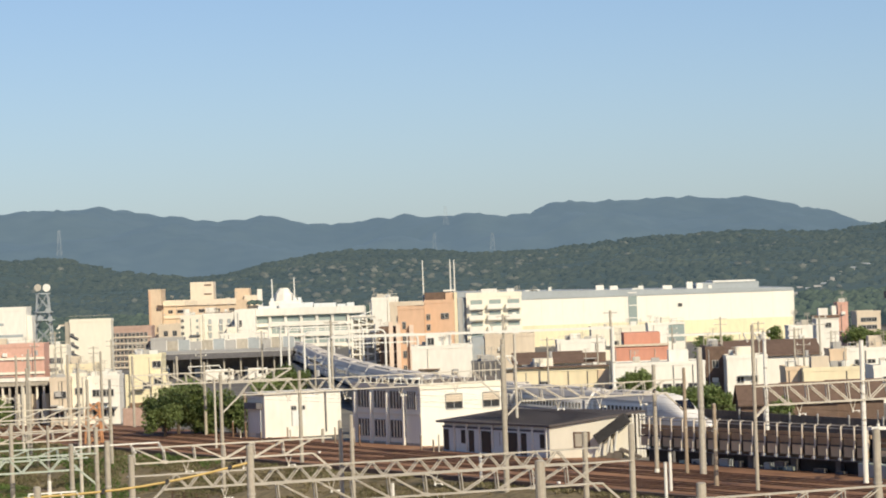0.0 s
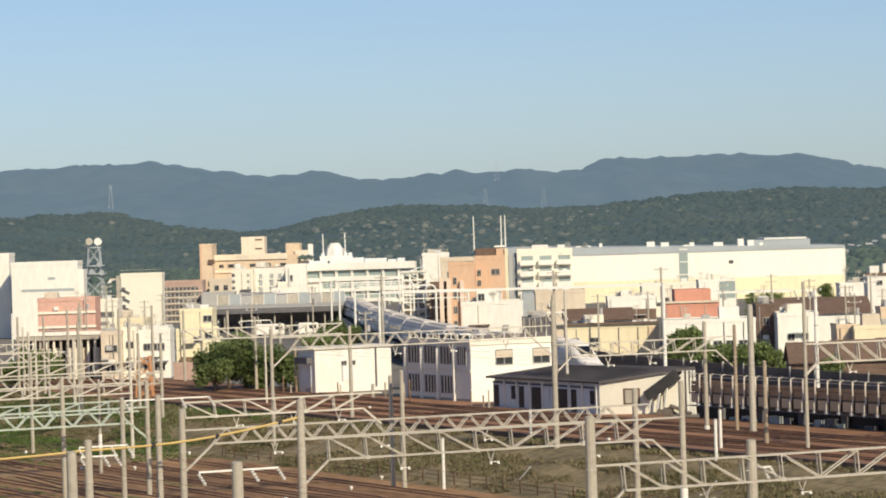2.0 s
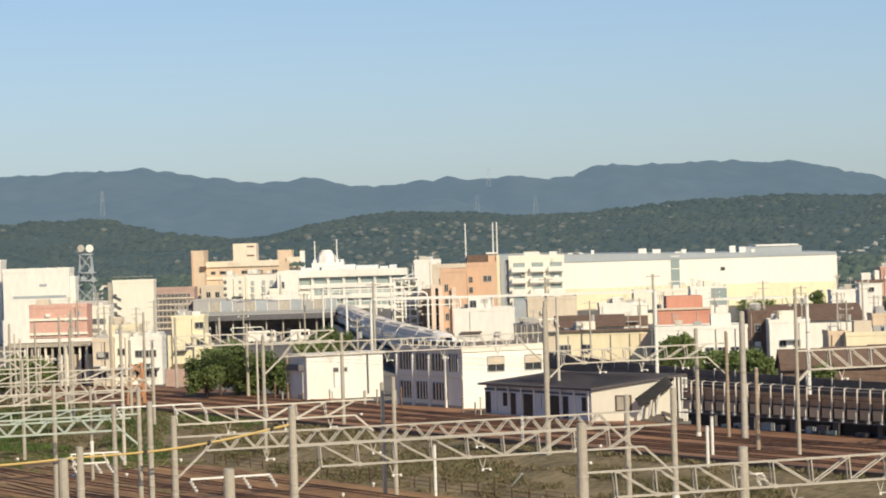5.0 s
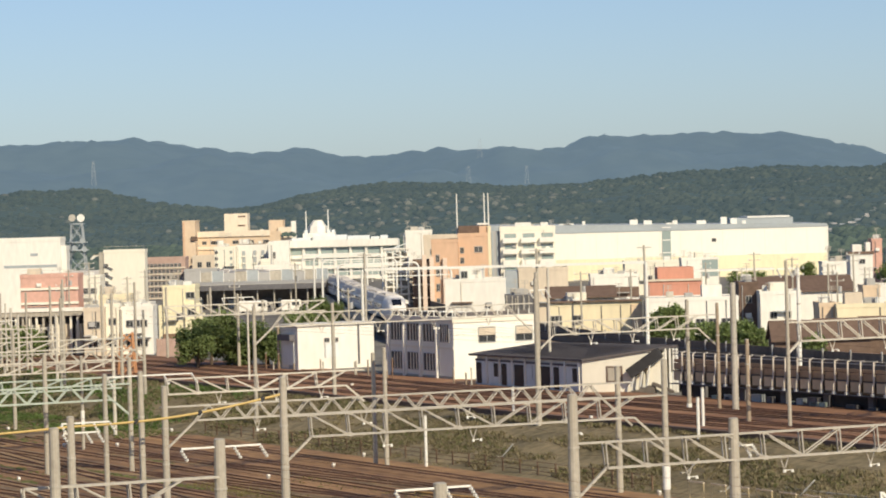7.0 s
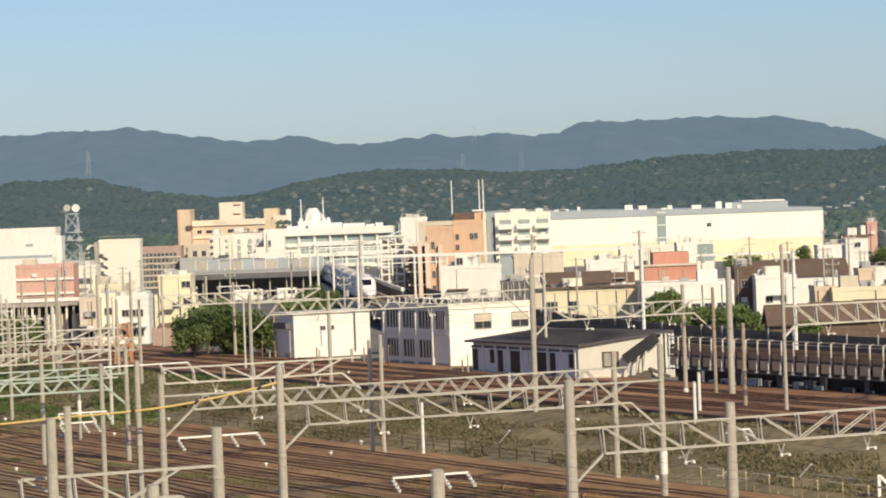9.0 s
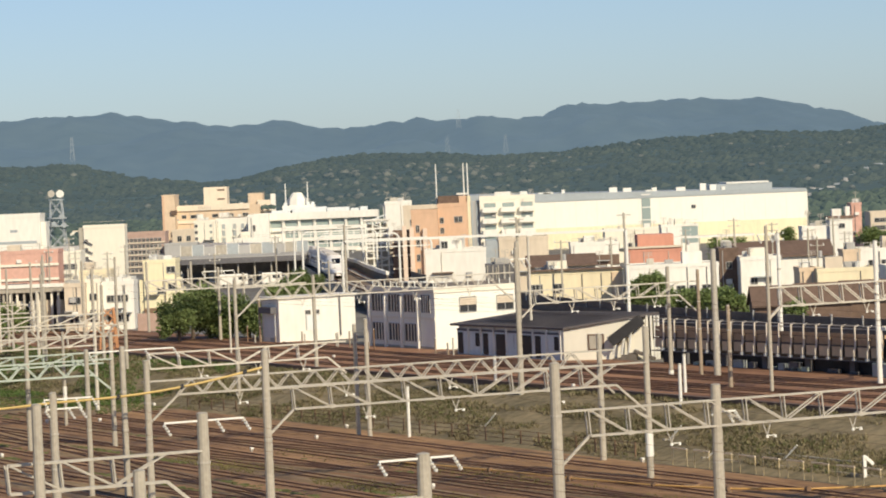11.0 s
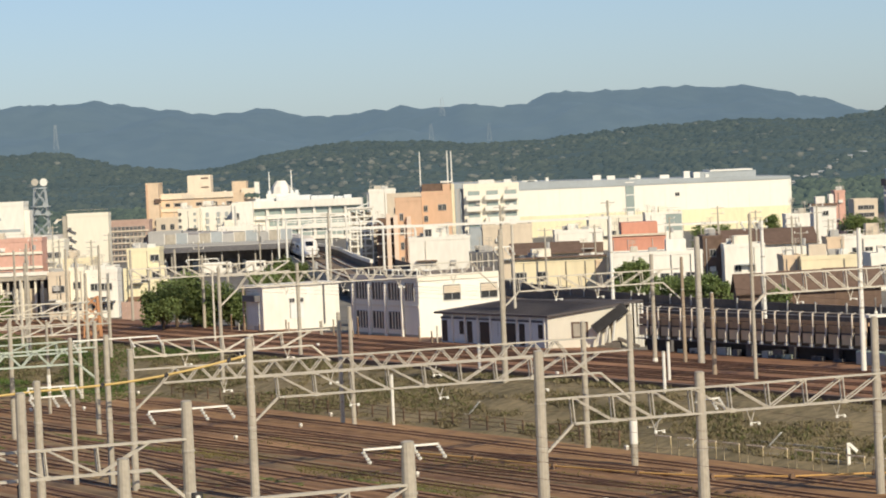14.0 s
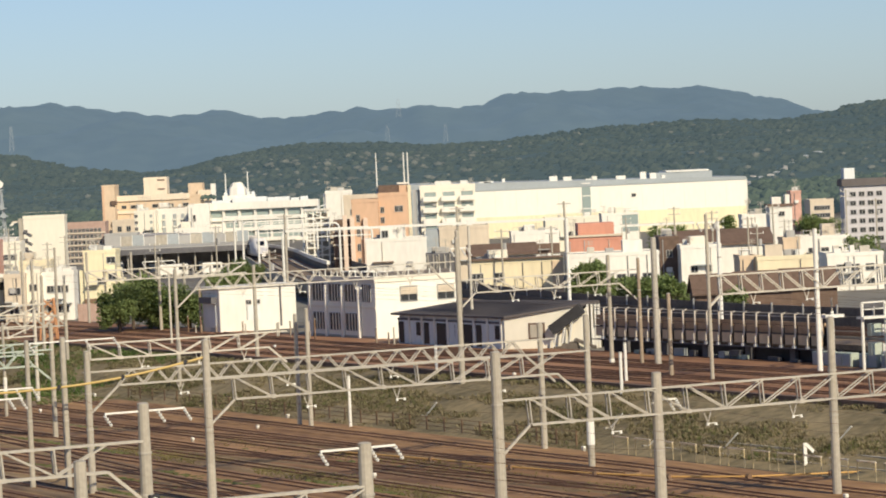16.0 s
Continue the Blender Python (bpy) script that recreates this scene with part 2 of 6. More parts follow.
def track(c, z, a0, a1, bed, width=3.3, skew=0.0):
    """A ballasted track: bed, sleepers and two rails."""
    t = thing("track", "rusty railway track on brown ballast", "railway track", yard(c, 0, z) @ pose(0, 0, 0, 0, 0, skew), "tracks of the yard", "structure")
    bm = bmesh.new()
    w = width / 2
    prism(bm, [(-w - 0.35, 0.004), (w + 0.35, 0.004), (w, 0.1), (-w, 0.1)], a0, a1)
    part("ballast_bed", bm, bed, t)
    n = int((a1 - a0) / 0.9)
    verts, faces = [], []
    for i in range(n):
        y = a0 + i * 0.9
        b = len(verts)
        verts += [(x, yy, zz) for x in (-1.05, 1.05) for yy in (y, y + 0.24) for zz in (0.09, 0.118)]
        faces += [tuple(b + k for k in f) for f in ((4, 6, 7, 5), (0, 4, 5, 1), (2, 3, 7, 6), (1, 5, 7, 3))]
    me = bpy.data.meshes.new("sleepers")
    me.from_pydata(verts, [], faces)
    me.materials.append(M["sleeper"])
    tagged(part("sleepers", me, "sleeper", t), kind="stuff")
    for x in (-0.57, 0.57):
        bm = bmesh.new()
        prism(bm, [(x - 0.07, 0.117), (x + 0.07, 0.117), (x + 0.03, 0.15), (x + 0.04, 0.225), (x - 0.04, 0.225), (x - 0.03, 0.15)], a0, a1)
        part("rail", bm, "rail", t)


for i, c in enumerate((-4.2, -9.0, -13.2, -17.2, -21.2, -25.4, -29.4, -33.4, -37.6, -41.8, -46.0, -50.2)):
    track(c, 0.062 if i == 0 else 0.0, -170, (60, 60, 70, 80)[i] if i < 4 else 240, "orangebed" if i == 0 else "greybed" if i in (4, 7, 8, 10, 11) else "ballast")
solid("trackbed", prism(bmesh.new(), [(13.4, 3.004), (37.2, 3.004), (37.0, 3.1), (13.7, 3.1)], -150, 260), "rustbed", "rust-brown ballast bed of the upper tracks", "trackbed", YARD, kind="structure")
for c, skew, a0, a1 in ((-11.0, 5.0, -48, 44), (-19.2, 6.0, -60, 36), (-27.4, -5.5, -50, 50), (-35.5, 6.0, -45, 45), (-23.2, -4.5, 60, 150)):
    track(c, 0.03, a0, a1, "cinder", 2.6, skew)
for c, skew, a0, a1 in ((19.0, 4.5, -60, 20), (23.4, -4.5, 30, 110), (27.5, 4.5, -30, 60)):
    track(c, 3.13, a0, a1, "rustbed", 2.6, skew)
solid("footpath", prism(bmesh.new(), [(-7.0, 0.004), (0.2, 0.004), (0.0, 0.06), (-6.8, 0.06)], -170, 60), "orangebed", "ochre sand path at the foot of the bank", "path", YARD, kind="structure")
for i, c in enumerate((17.0, 21.2, 25.4, 29.6)):
    track(c, 3.1, -150, 260, "rustbed")


# ---- hills and mountains ----
def ridge(x, base, peaks):
    """A skyline as a sum of rounded peaks: middle, height over the base, breadth."""
    return base + sum(h * math.exp(-((x - m) / w) ** 2) for m, h, w in peaks)


def slope(name, label, y_foot, y_top, y_back, half, base, peaks, material, rough, step):
    nx, ny = int(2 * half / step), 26
    bm = bmesh.new()
    rows = []
    for j in range(ny + 1):
        y = y_foot + (y_back - y_foot) * j / ny
        k = (y - y_foot) / (y_top - y_foot) if y < y_top else 1 - 0.4 * (y - y_top) / (y_back - y_top)
        row = []
        for i in range(nx + 1):
            x = -half + i * step
            top = ridge(x, base, peaks)
            n1 = noise.fractal(Vector((x, y * 0.7, 7)) * 0.004, 1.0, 2.0, 4)
            n2 = noise.fractal(Vector((x, y, 1)) * 0.03, 0.9, 2.0, 3)
            z = 2.5 + (top - 2.5) * (k ** 0.85) + rough * (n1 * 4 * k * (1 - k) + 0.2 * n2 * min(k * 4, 1))
            row.append(bm.verts.new((x, y, z)))
        rows.append(row)
    for j in range(ny):
        for i in range(nx):
            bm.faces.new((rows[j][i], rows[j][i + 1], rows[j + 1][i + 1], rows[j + 1][i])).smooth = True
    return solid(name, bm, material, label, "mountain", kind="structure")


FAR_PEAKS = [(-855, 61.2, 31), (-819, 45.2, 31), (-782, 48.3, 31), (-746, 43.9, 31), (-709, 43.1, 31), (-673, 40.1, 31), (-636, 38.5, 31), (-600, 38.0, 31), (-563, 39.5, 31), (-527, 42.7, 31), (-490, 44.2, 31), (-454, 47.0, 31), (-417, 39.7, 31), (-381, 34.9, 31), (-344, 33.4, 31), (-308, 29.6, 31), (-271, 28.7, 31), (-235, 34.4, 31), (-198, 30.1, 31), (-162, 24.1, 31), (-125, 23.9, 31), (-89, 26.8, 31), (-52, 30.8, 31), (-16, 28.9, 31), (21, 23.7, 31), (57, 28.1, 31), (94, 19.9, 31), (130, 23.8, 31), (167, 36.9, 31), (203, 35.5, 31), (240, 36.2, 31), (276, 36.7, 31), (313, 38.6, 31), (349, 36.4, 31), (386, 37.2, 31), (422, 35.5, 31), (459, 33.5, 31), (495, 22.8, 31), (532, 25.4, 31), (568, 11.0, 31), (605, 8.3, 31), (641, 4.4, 31), (678, 4.8, 31), (714, 3.8, 31), (751, 4.0, 31), (787, 5.0, 31)]
NEAR_PEAKS = [(-467, 25.8, 25), (-438, 18.1, 25), (-409, 18.2, 25), (-380, 15.5, 25), (-351, 14.5, 25), (-322, 12.5, 25), (-293, 17.3, 25), (-265, 13.7, 25), (-236, 8.8, 25), (-207, 6.1, 25), (-178, 3.7, 25), (-149, 5.1, 25), (-120, 11.4, 25), (-91, 12.8, 25), (-63, 15.3, 25), (-34, 14.2, 25), (-5, 14.2, 25), (24, 11.1, 25), (53, 11.5, 25), (82, 11.7, 25), (111, 13.8, 25), (140, 15.6, 25), (168, 16.0, 25), (197, 17.1, 25), (226, 18.0, 25), (255, 17.3, 25), (284, 15.6, 25), (313, 16.7, 25), (342, 21.2, 25), (370, 23.5, 25), (399, 22.6, 25), (428, 30.2, 25)]
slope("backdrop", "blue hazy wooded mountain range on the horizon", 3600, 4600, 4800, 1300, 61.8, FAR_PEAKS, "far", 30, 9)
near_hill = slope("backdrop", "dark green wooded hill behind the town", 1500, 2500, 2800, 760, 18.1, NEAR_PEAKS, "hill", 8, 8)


def clump(rng, verts, faces, x, y, z, r, flat=0.75):
    """A lumpy crown of twenty faces."""
    g = 1.618
    b = len(verts)
    for p in ((-1, g, 0), (1, g, 0), (-1, -g, 0), (1, -g, 0), (0, -1, g), (0, 1, g), (0, -1, -g), (0, 1, -g), (g, 0, -1), (g, 0, 1), (-g, 0, -1), (-g, 0, 1)):
        k = r * rng.uniform(0.38, 0.68)
        verts.append((x + p[0] * k, y + p[1] * k, z + p[2] * k * flat))
    for f in ((0, 11, 5), (0, 5, 1), (0, 1, 7), (0, 7, 10), (0, 10, 11), (1, 5, 9), (5, 11, 4), (11, 10, 2), (10, 7, 6), (7, 1, 8), (3, 9, 4), (3, 4, 2), (3, 2, 6), (3, 6, 8), (3, 8, 9), (4, 9, 5), (2, 4, 11), (6, 2, 10), (8, 6, 7), (9, 8, 1)):
        faces.append((b + f[0], b + f[1], b + f[2]))


def from_lists(name, verts, faces, material):
    me = bpy.data.meshes.new(name)
    me.from_pydata(verts, [], faces)
    me.materials.append(M[material])
    return me


def woods():
    rng = random.Random(5)
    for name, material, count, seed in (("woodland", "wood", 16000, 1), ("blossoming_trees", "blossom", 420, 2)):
        verts, faces = [], []
        rng.seed(seed)
        while len(faces) < count * 20:
            x, k = rng.uniform(-520, 560), rng.random() ** 0.8
            if name != "woodland" and rng.random() < 0.25:
                x, k = rng.gauss(-25, 45), rng.uniform(0.15, 0.6)
            elif name != "woodland" and noise.noise(Vector((x * 0.006, k * 3, 2))) < 0.05:
                continue
            y = 1500 + 1010 * k
            top = ridge(x, 18.1, NEAR_PEAKS)
            n1 = noise.fractal(Vector((x, y * 0.7, 7)) * 0.004, 1.0, 2.0, 4)
            z = 2.5 + (top - 2.5) * min((y - 1500) / 1000, 1) ** 0.85 + 8 * n1 * 4 * k * (1 - k)
            clump(rng, verts, faces, x, y, z - 0.5 if name == "woodland" else z + 0.6, rng.uniform(1.6, 3.8) if name == "woodland" else rng.uniform(1.2, 2.9))
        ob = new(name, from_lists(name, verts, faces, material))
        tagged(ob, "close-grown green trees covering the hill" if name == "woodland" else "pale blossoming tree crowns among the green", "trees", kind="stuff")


woods()


# ---- the railway's masts and gantries ----
def mast(c, a, z0, z1, r=0.2, material="pole", label="tall grey concrete catenary pole", arms=(), band=None):
    t = thing("catenary_pole", label, "pole", yard(c, a, z0), "catenary poles")
    h = z1 - z0
    part("shaft", tube(bmesh.new(), (0, 0, 0), (0, 0, h), r, r * 0.8, 12), material, t)
    part("cap", tube(bmesh.new(), (0, 0, h), (0, 0, h + 0.06), r * 0.84, r * 0.5, 12), "steel", t)
    for z in (h * 0.7, h * 0.45):
        part("clamp", tube(bmesh.new(), (0, 0, z), (0, 0, z + 0.12), r * 0.97, r * 0.97, 12), "steel", t)
    for z, l0, l1 in arms:
        part("cross_arm", bar(bmesh.new(), (l0, 0, z - z0), (l1, 0, z - z0), 0.075, 0.1), "whitesteel", t)
        for x in (l0, l1, (l0 + l1 * 2) / 3):
            bm = bmesh.new()
            for k in range(4):
                tube(bm, (x + 0.1 * k, 0, z - z0 - 0.1 - 0.16 * k), (x + 0.1 * k + 0.06, 0, z - z0 - 0.2 - 0.16 * k), 0.11, 0.07, 8)
            part("insulator", bm, "whitesteel", t, "white ceramic insulator")
    if band:
        part("band", tube(bmesh.new(), (0, 0, band[0]), (0, 0, band[1]), r * 1.12, r * 1.12, 12), "whitesteel", t, "white painted band")
    return t


def gantry(c0, c1, a, z0, z1, style="open", material="steel", knee=(0, 0), drops=(), base0=0.0, label="grey steel lattice gantry beam across the tracks", depth=0.4, step=1.7, thick=0.095):
    """A lattice beam over the tracks between two heights; knees run down to its poles."""
    t = thing("gantry", label, "gantry", yard(0, a, 0), "gantries over the tracks")
    lo0, lo1 = c0 + knee[0], c1 - knee[1]
    for y in (-depth / 2, depth / 2):
        part("top_chord", bar(bmesh.new(), (c0, y, z1), (c1, y, z1), thick), material, t)
        part("bottom_chord", bar(bmesh.new(), (lo0, y, z0), (lo1, y, z0), thick * 1.15), material, t)
        n = max(int((lo1 - lo0) / step), 2)
        w = (lo1 - lo0) / n
        for i in range(n):
            x = lo0 + i * w
            if style == "dense":
                part("brace", bar(bmesh.new(), (x, y, z0), (x + w / 2, y, z1), thick * 0.75), material, t)
                part("brace", bar(bmesh.new(), (x + w / 2, y, z1), (x + w, y, z0), thick * 0.75), material, t)
            else:
                part("post", bar(bmesh.new(), (x, y, z0), (x - 0.12, y, z1), thick * 0.8), material, t)
                rise = x + w / 2 > (c0 + c1) / 2
                part("brace", bar(bmesh.new(), (x, y, z0 if rise else z1), (x + w, y, z1 if rise else z0), thick * 0.75), material, t)
                if i % 3 == 1:
                    part("gusset", box(bmesh.new(), x - 0.16, x + 0.16, y - 0.06, y + 0.06, z0 - 0.1, z0 + 0.14), material, t)
    for x, s, k in ((c0, 1, knee[0]), (c1, -1, knee[1])):
        if k:
            part("knee_brace", bar(bmesh.new(), (x + s * k, 0, z0), (x, 0, z0 - k * 0.85), thick * 1.5), material, t)
    for x in drops:
        bm = bmesh.new()
        bar(bm, (x - 0.3, 0, z0), (x, 0, z0 - 0.8), 0.06)
        bar(bm, (x + 0.3, 0, z0), (x, 0, z0 - 0.8), 0.06)
        part("hanger", bm, material, t)
        bm = bmesh.new()
        for s in (0, 0.55):
            tube(bm, (x + s, 0, z0 - 0.95), (x + s, 0, z0 - 0.78), 0.1, 0.07, 8)
        bar(bm, (x, 0, z0 - 0.82), (x + 0.55, 0, z0 - 0.82), 0.045)
        part("insulator", bm, "whitesteel", t, "white ceramic insulator")
    return t


# lower yard
gantry(-37.0, -0.8, -27, 7.15, 8.15, "dense", knee=(2.5, 2.5), drops=(-30, -22, -14, -6), step=1.75)
mast(-37.1, -28, 0, 9.6, 0.26)
mast(-36.9, -23, 0, 10.4, 0.24)
mast(-38.4, -20, 0, 10.2, 0.2, arms=((10.0, 0.2, 6.5),))
mast(-0.8, -25, 0, 9.2, 0.24)
gantry(-21.4, -4.2, 12, 6.78, 8.0, "open", "palesteel", knee=(0, 1.6), drops=(-17, -12, -8), step=2.3, thick=0.1)
gantry(-34.0, -6.0, -41, 6.6, 8.0, drops=(-27, -20.5, -13), knee=(1.9, 2.4), step=2.6)
mast(-34.0, -41, 0, 10.5, 0.3)
mast(-6.0, -41, 0, 10.4, 0.24, band=(1.6, 3.2))
gantry(-28.5, 2.5, -70, 5.9, 7.4, drops=(-21, -14.5, -8.5), knee=(2.1, 0), step=2.5, thick=0.095)
mast(-28.5, -70, 0, 10.2, 0.36)
mast(-17.9, -70, 0, 8.3, 0.36, arms=((6.7, -0.3, 1.3),))
mast(-5.6, -70, 0, 10.8, 0.28)
gantry(-62, -51.0, -72, 5.5, 7.0, knee=(0, 2.2), step=2.6, thick=0.12)
mast(-51.0, -72, 0, 9.0, 0.38, arms=((8.6, -2.2, 2.4),))
mast(-57.8, -80, 0, 6.9, 0.4)
mast(-61.0, -74, 0, 10.2, 0.33)
gantry(-66, -50.5, -98, 4.6, 6.2, knee=(0, 0), step=2.6, thick=0.12)
mast(-50.5, -98, 0, 8.2, 0.4, arms=((8.0, -2.3, 1.6),))
gantry(-45, -21.6, 20, 6.15, 7.4, "dense", "greensteel", knee=(0, 1.6), step=2.2, thick=0.11, label="pale green lattice gantry beam")
mast(-21.6, 20, 0, 9.5, 0.22)
mast(-27.5, 24, 0, 10.0, 0.22)
mast(-15, 50, 0, 8.5, 0.16, band=(2.0, 3.6))
gantry(-40, -12, 48, 5.6, 6.6, "open", "greensteel", step=2.6, thick=0.11, label="pale green lattice gantry beam")
gantry(-26, 4, 84, 6.4, 7.5, "dense", "steel", step=2.2, thick=0.11)
gantry(-22, 9, 104, 7.0, 8.0, "open", "palesteel", step=2.4, thick=0.11)
for c, a, z in ((-10, 84, 10), (4, 84, 10.5), (-21, 104, 10.5), (9, 104, 11), (-3.3, 12, 9.3), (-3.2, 10, 9.8), (4.5, 110, 11), (-14, 96, 11.5), (12.4, 116, 12.5), (9.2, 124, 12.0), (-4, 128, 12)):
    mast(c, a, 0 if c < 1 else 2.9, z, 0.2)

mast(-48.4, -41, 0, 8.7, 0.3, arms=((8.3, -0.6, 2.6), (7.7, -0.5, 1.8)))

rng = random.Random(33)
for k in range(34):
    a, c = rng.uniform(95, 215), rng.uniform(-34, 24)
    z0 = 0.0 if c < 0.5 else 3.0 * min(c / 12.5, 1)
    mast(c, a, z0, z0 + rng.uniform(6.5, 9.5), rng.choice((0.13, 0.16, 0.19)), rng.choice(("pole", "palesteel", "whitesteel", "steel")), "slender pale catenary pole in the yard throat", arms=((z0 + 6.2, -1.5, 1.2),) if k % 4 == 0 else ())
for a, c0, c1, z in ((128, -26, 10, 7.6), (150, -24, 12, 8.0), (176, -20, 16, 8.4), (66, -36, -6, 6.4)):
    gantry(c0, c1, a, z, z + 1.0, "open" if a % 4 else "dense", "palesteel", step=2.6, thick=0.1)
    mast(c0, a, 0, z + 2.2, 0.19, "palesteel", "slender pale catenary pole in the yard throat")
    mast(c1, a, 0 if c1 < 0 else 2.2, z + 2.4, 0.19, "palesteel", "slender pale catenary pole in the yard throat")

# upper tracks
gantry(5, 35, 57, 10.2, 11.4, "dense", "palesteel", knee=(2, 2), drops=(12, 18, 24, 30), step=1.9, thick=0.085)
mast(35.4, 57, 3, 14.4, 0.27)
mast(36.3, 56.2, 3, 14.8, 0.16, "palesteel", "slim pale steel catenary mast")
mast(47.9, 57, 3, 15.1, 0.2, "whitesteel", "white painted steel catenary mast")
mast(50.0, 31.6, 3, 14.5, 0.2, "whitesteel", "white painted steel catenary mast")
mast(13.2, 57, 3, 12.2, 0.2)
mast(5.0, 57, 1.0, 12.2, 0.2)
gantry(11.2, 28.4, 10, 10.2, 11.3, "open", "palesteel", knee=(1.3, 2), drops=(16, 20, 24), step=1.9, thick=0.085)
mast(11.0, 10.2, 2.6, 14.9, 0.25, arms=((14.0, -0.6, 1.0),))
mast(26.3, 11.6, 3, 12.6, 0.2, band=(0.4, 0.7))
mast(27.7, 8.9, 3, 12.3, 0.17, "brownmast", "rusty brown steel catenary mast")
mast(28.4, 7.4, 3, 14.0, 0.3, "steel", "thick galvanised steel catenary mast")
mast(21.5, -6.2, 3, 9.8, 0.19, "brownmast", "rusty brown steel catenary mast")
mast(19.8, -15.2, 3, 16.2, 0.16, "pole", "slim tall concrete catenary mast", arms=((15.6, -0.8, 0.8),))
gantry(19.8, 42, -15, 9.9, 11.4, "open", "palesteel", knee=(1.2, 0), drops=(24, 29), step=1.9, thick=0.11)
mast(30.0, -15, 3, 14.6, 0.22, "whitesteel", "white painted steel catenary mast")
mast(33.0, 129, 3, 11.6, 0.2, arms=((11.2, -2.0, 2.0),))
mast(37.2, 148, 3, 12.0, 0.2)
mast(40.4, 139, 3, 10.5, 0.2)
mast(33.4, 118, 3, 8.2, 0.16, "brownmast", "rusty brown steel post")
gantry(22, 42, 124, 9.4, 10.6, "open", "palesteel", step=2.2, thick=0.12)
for c, a, z in ((36.0, 160, 12), (28, 150, 13), (20, 140, 13), (24, 170, 12.5), (31, 185, 13), (14, 160, 12), (8, 175, 12.5)):
    mast(c, a, 3, z, 0.18)


def rubber_sleeve():
    """The yellow-sleeved cable that sags across the masts."""
    t = thing("sleeved_cable", "sagging cable in a yellow protective sleeve", "cable", yard(-48.4, -41, 8.1))
    pts = [(-6.5, 0.0, -0.25), (-3.2, 0.0, -0.15)] + [(14.4 * k / 10, 0.0, 1.35 * k / 10 - 0.4 * math.sin(math.pi * k / 10)) for k in range(11)]
    for p, q in zip(pts, pts[1:]):
        part("sleeve", tube(bmesh.new(), p, q, 0.075, n=8), "yellowpaint", t)
    for p in pts[2::3]:
        part("clip", tube(bmesh.new(), (p[0] - 0.1, p[1], p[2] - 0.1), (p[0] + 0.1, p[1], p[2] + 0.1), 0.13, n=8), "black", t)


rubber_sleeve()


# ---- the high-speed line ----
LINE = [(117.5, 124.4), (90.9, 178.1), (64.3, 231.9), (38.6, 285.0), (26.4, 311.0), (19.6, 330.0), (13.6, 349.0), (7.4, 372.0), (-2.6, 420.0), (-9.6, 470.0), (-15.4, 523.0), (-19.8, 570.0), (-24.4, 629.0), (-29.6, 670.0), (-38.0, 708.0), (-52.0, 744.0), (-76.0, 776.0), (-108.0, 800.0), (-150.0, 820.0), (-250.0, 850.0), (-380.0, 880.0), (-500.0, 905.0)]
RAIL_Z = 5.2


def smooth_line():
    """The line as points two metres apart."""
    out = []
    pts = [Vector(p) for p in LINE]
    for i in range(1, len(pts) - 2):
        p0, p1, p2, p3 = pts[i - 1:i + 3]
        for k in range(24):
            t = k / 24
            out.append(0.5 * (2 * p1 + (p2 - p0) * t + (2 * p0 - 5 * p1 + 4 * p2 - p3) * t * t + (3 * p1 - p0 - 3 * p2 + p3) * t ** 3))
    run, last, even = 0.0, out[0], [out[0]]
    for p in out[1:]:
        while (p - last).length >= 2.0:
            last = last + (p - last).normalized() * 2.0
            even.append(last)
    return even


ROUTE = smooth_line()
START = min(range(len(ROUTE)), key=lambda i: (ROUTE[i] - Vector((26.4, 311.0))).length) * 2.0


def along(s):
    """The place and heading at s metres beyond the point where the train's tail stands at the start."""
    k = min(max((s + START) / 2.0, 0), len(ROUTE) - 2.001)
    i = int(k)
    d = (ROUTE[i + 1] - ROUTE[i]).normalized()
    return ROUTE[i].lerp(ROUTE[i + 1], k - i), d


def sweep(name, material, parent, s0, s1, outline, step=4.0):
    """An outline (offset to the right, height) carried along the line."""
    bm = bmesh.new()
    rings = []
    n = max(int((s1 - s0) / step), 1)
    for i in range(n + 1):
        p, d = along(s0 + (s1 - s0) * i / n)
        r = Vector((d.y, -d.x))
        rings.append([bm.verts.new((p.x + r.x * o, p.y + r.y * o, z)) for o, z in outline])
    m = len(outline)
    for a, b in zip(rings, rings[1:]):
        for j in range(m):
            bm.faces.new((a[j], a[(j + 1) % m], b[(j + 1) % m], b[j]))
    bm.faces.new(rings[0])
    bm.faces.new(rings[-1][::-1])
    bmesh.ops.recalc_face_normals(bm, faces=bm.faces[:])
    return part(name, bm, material, parent)


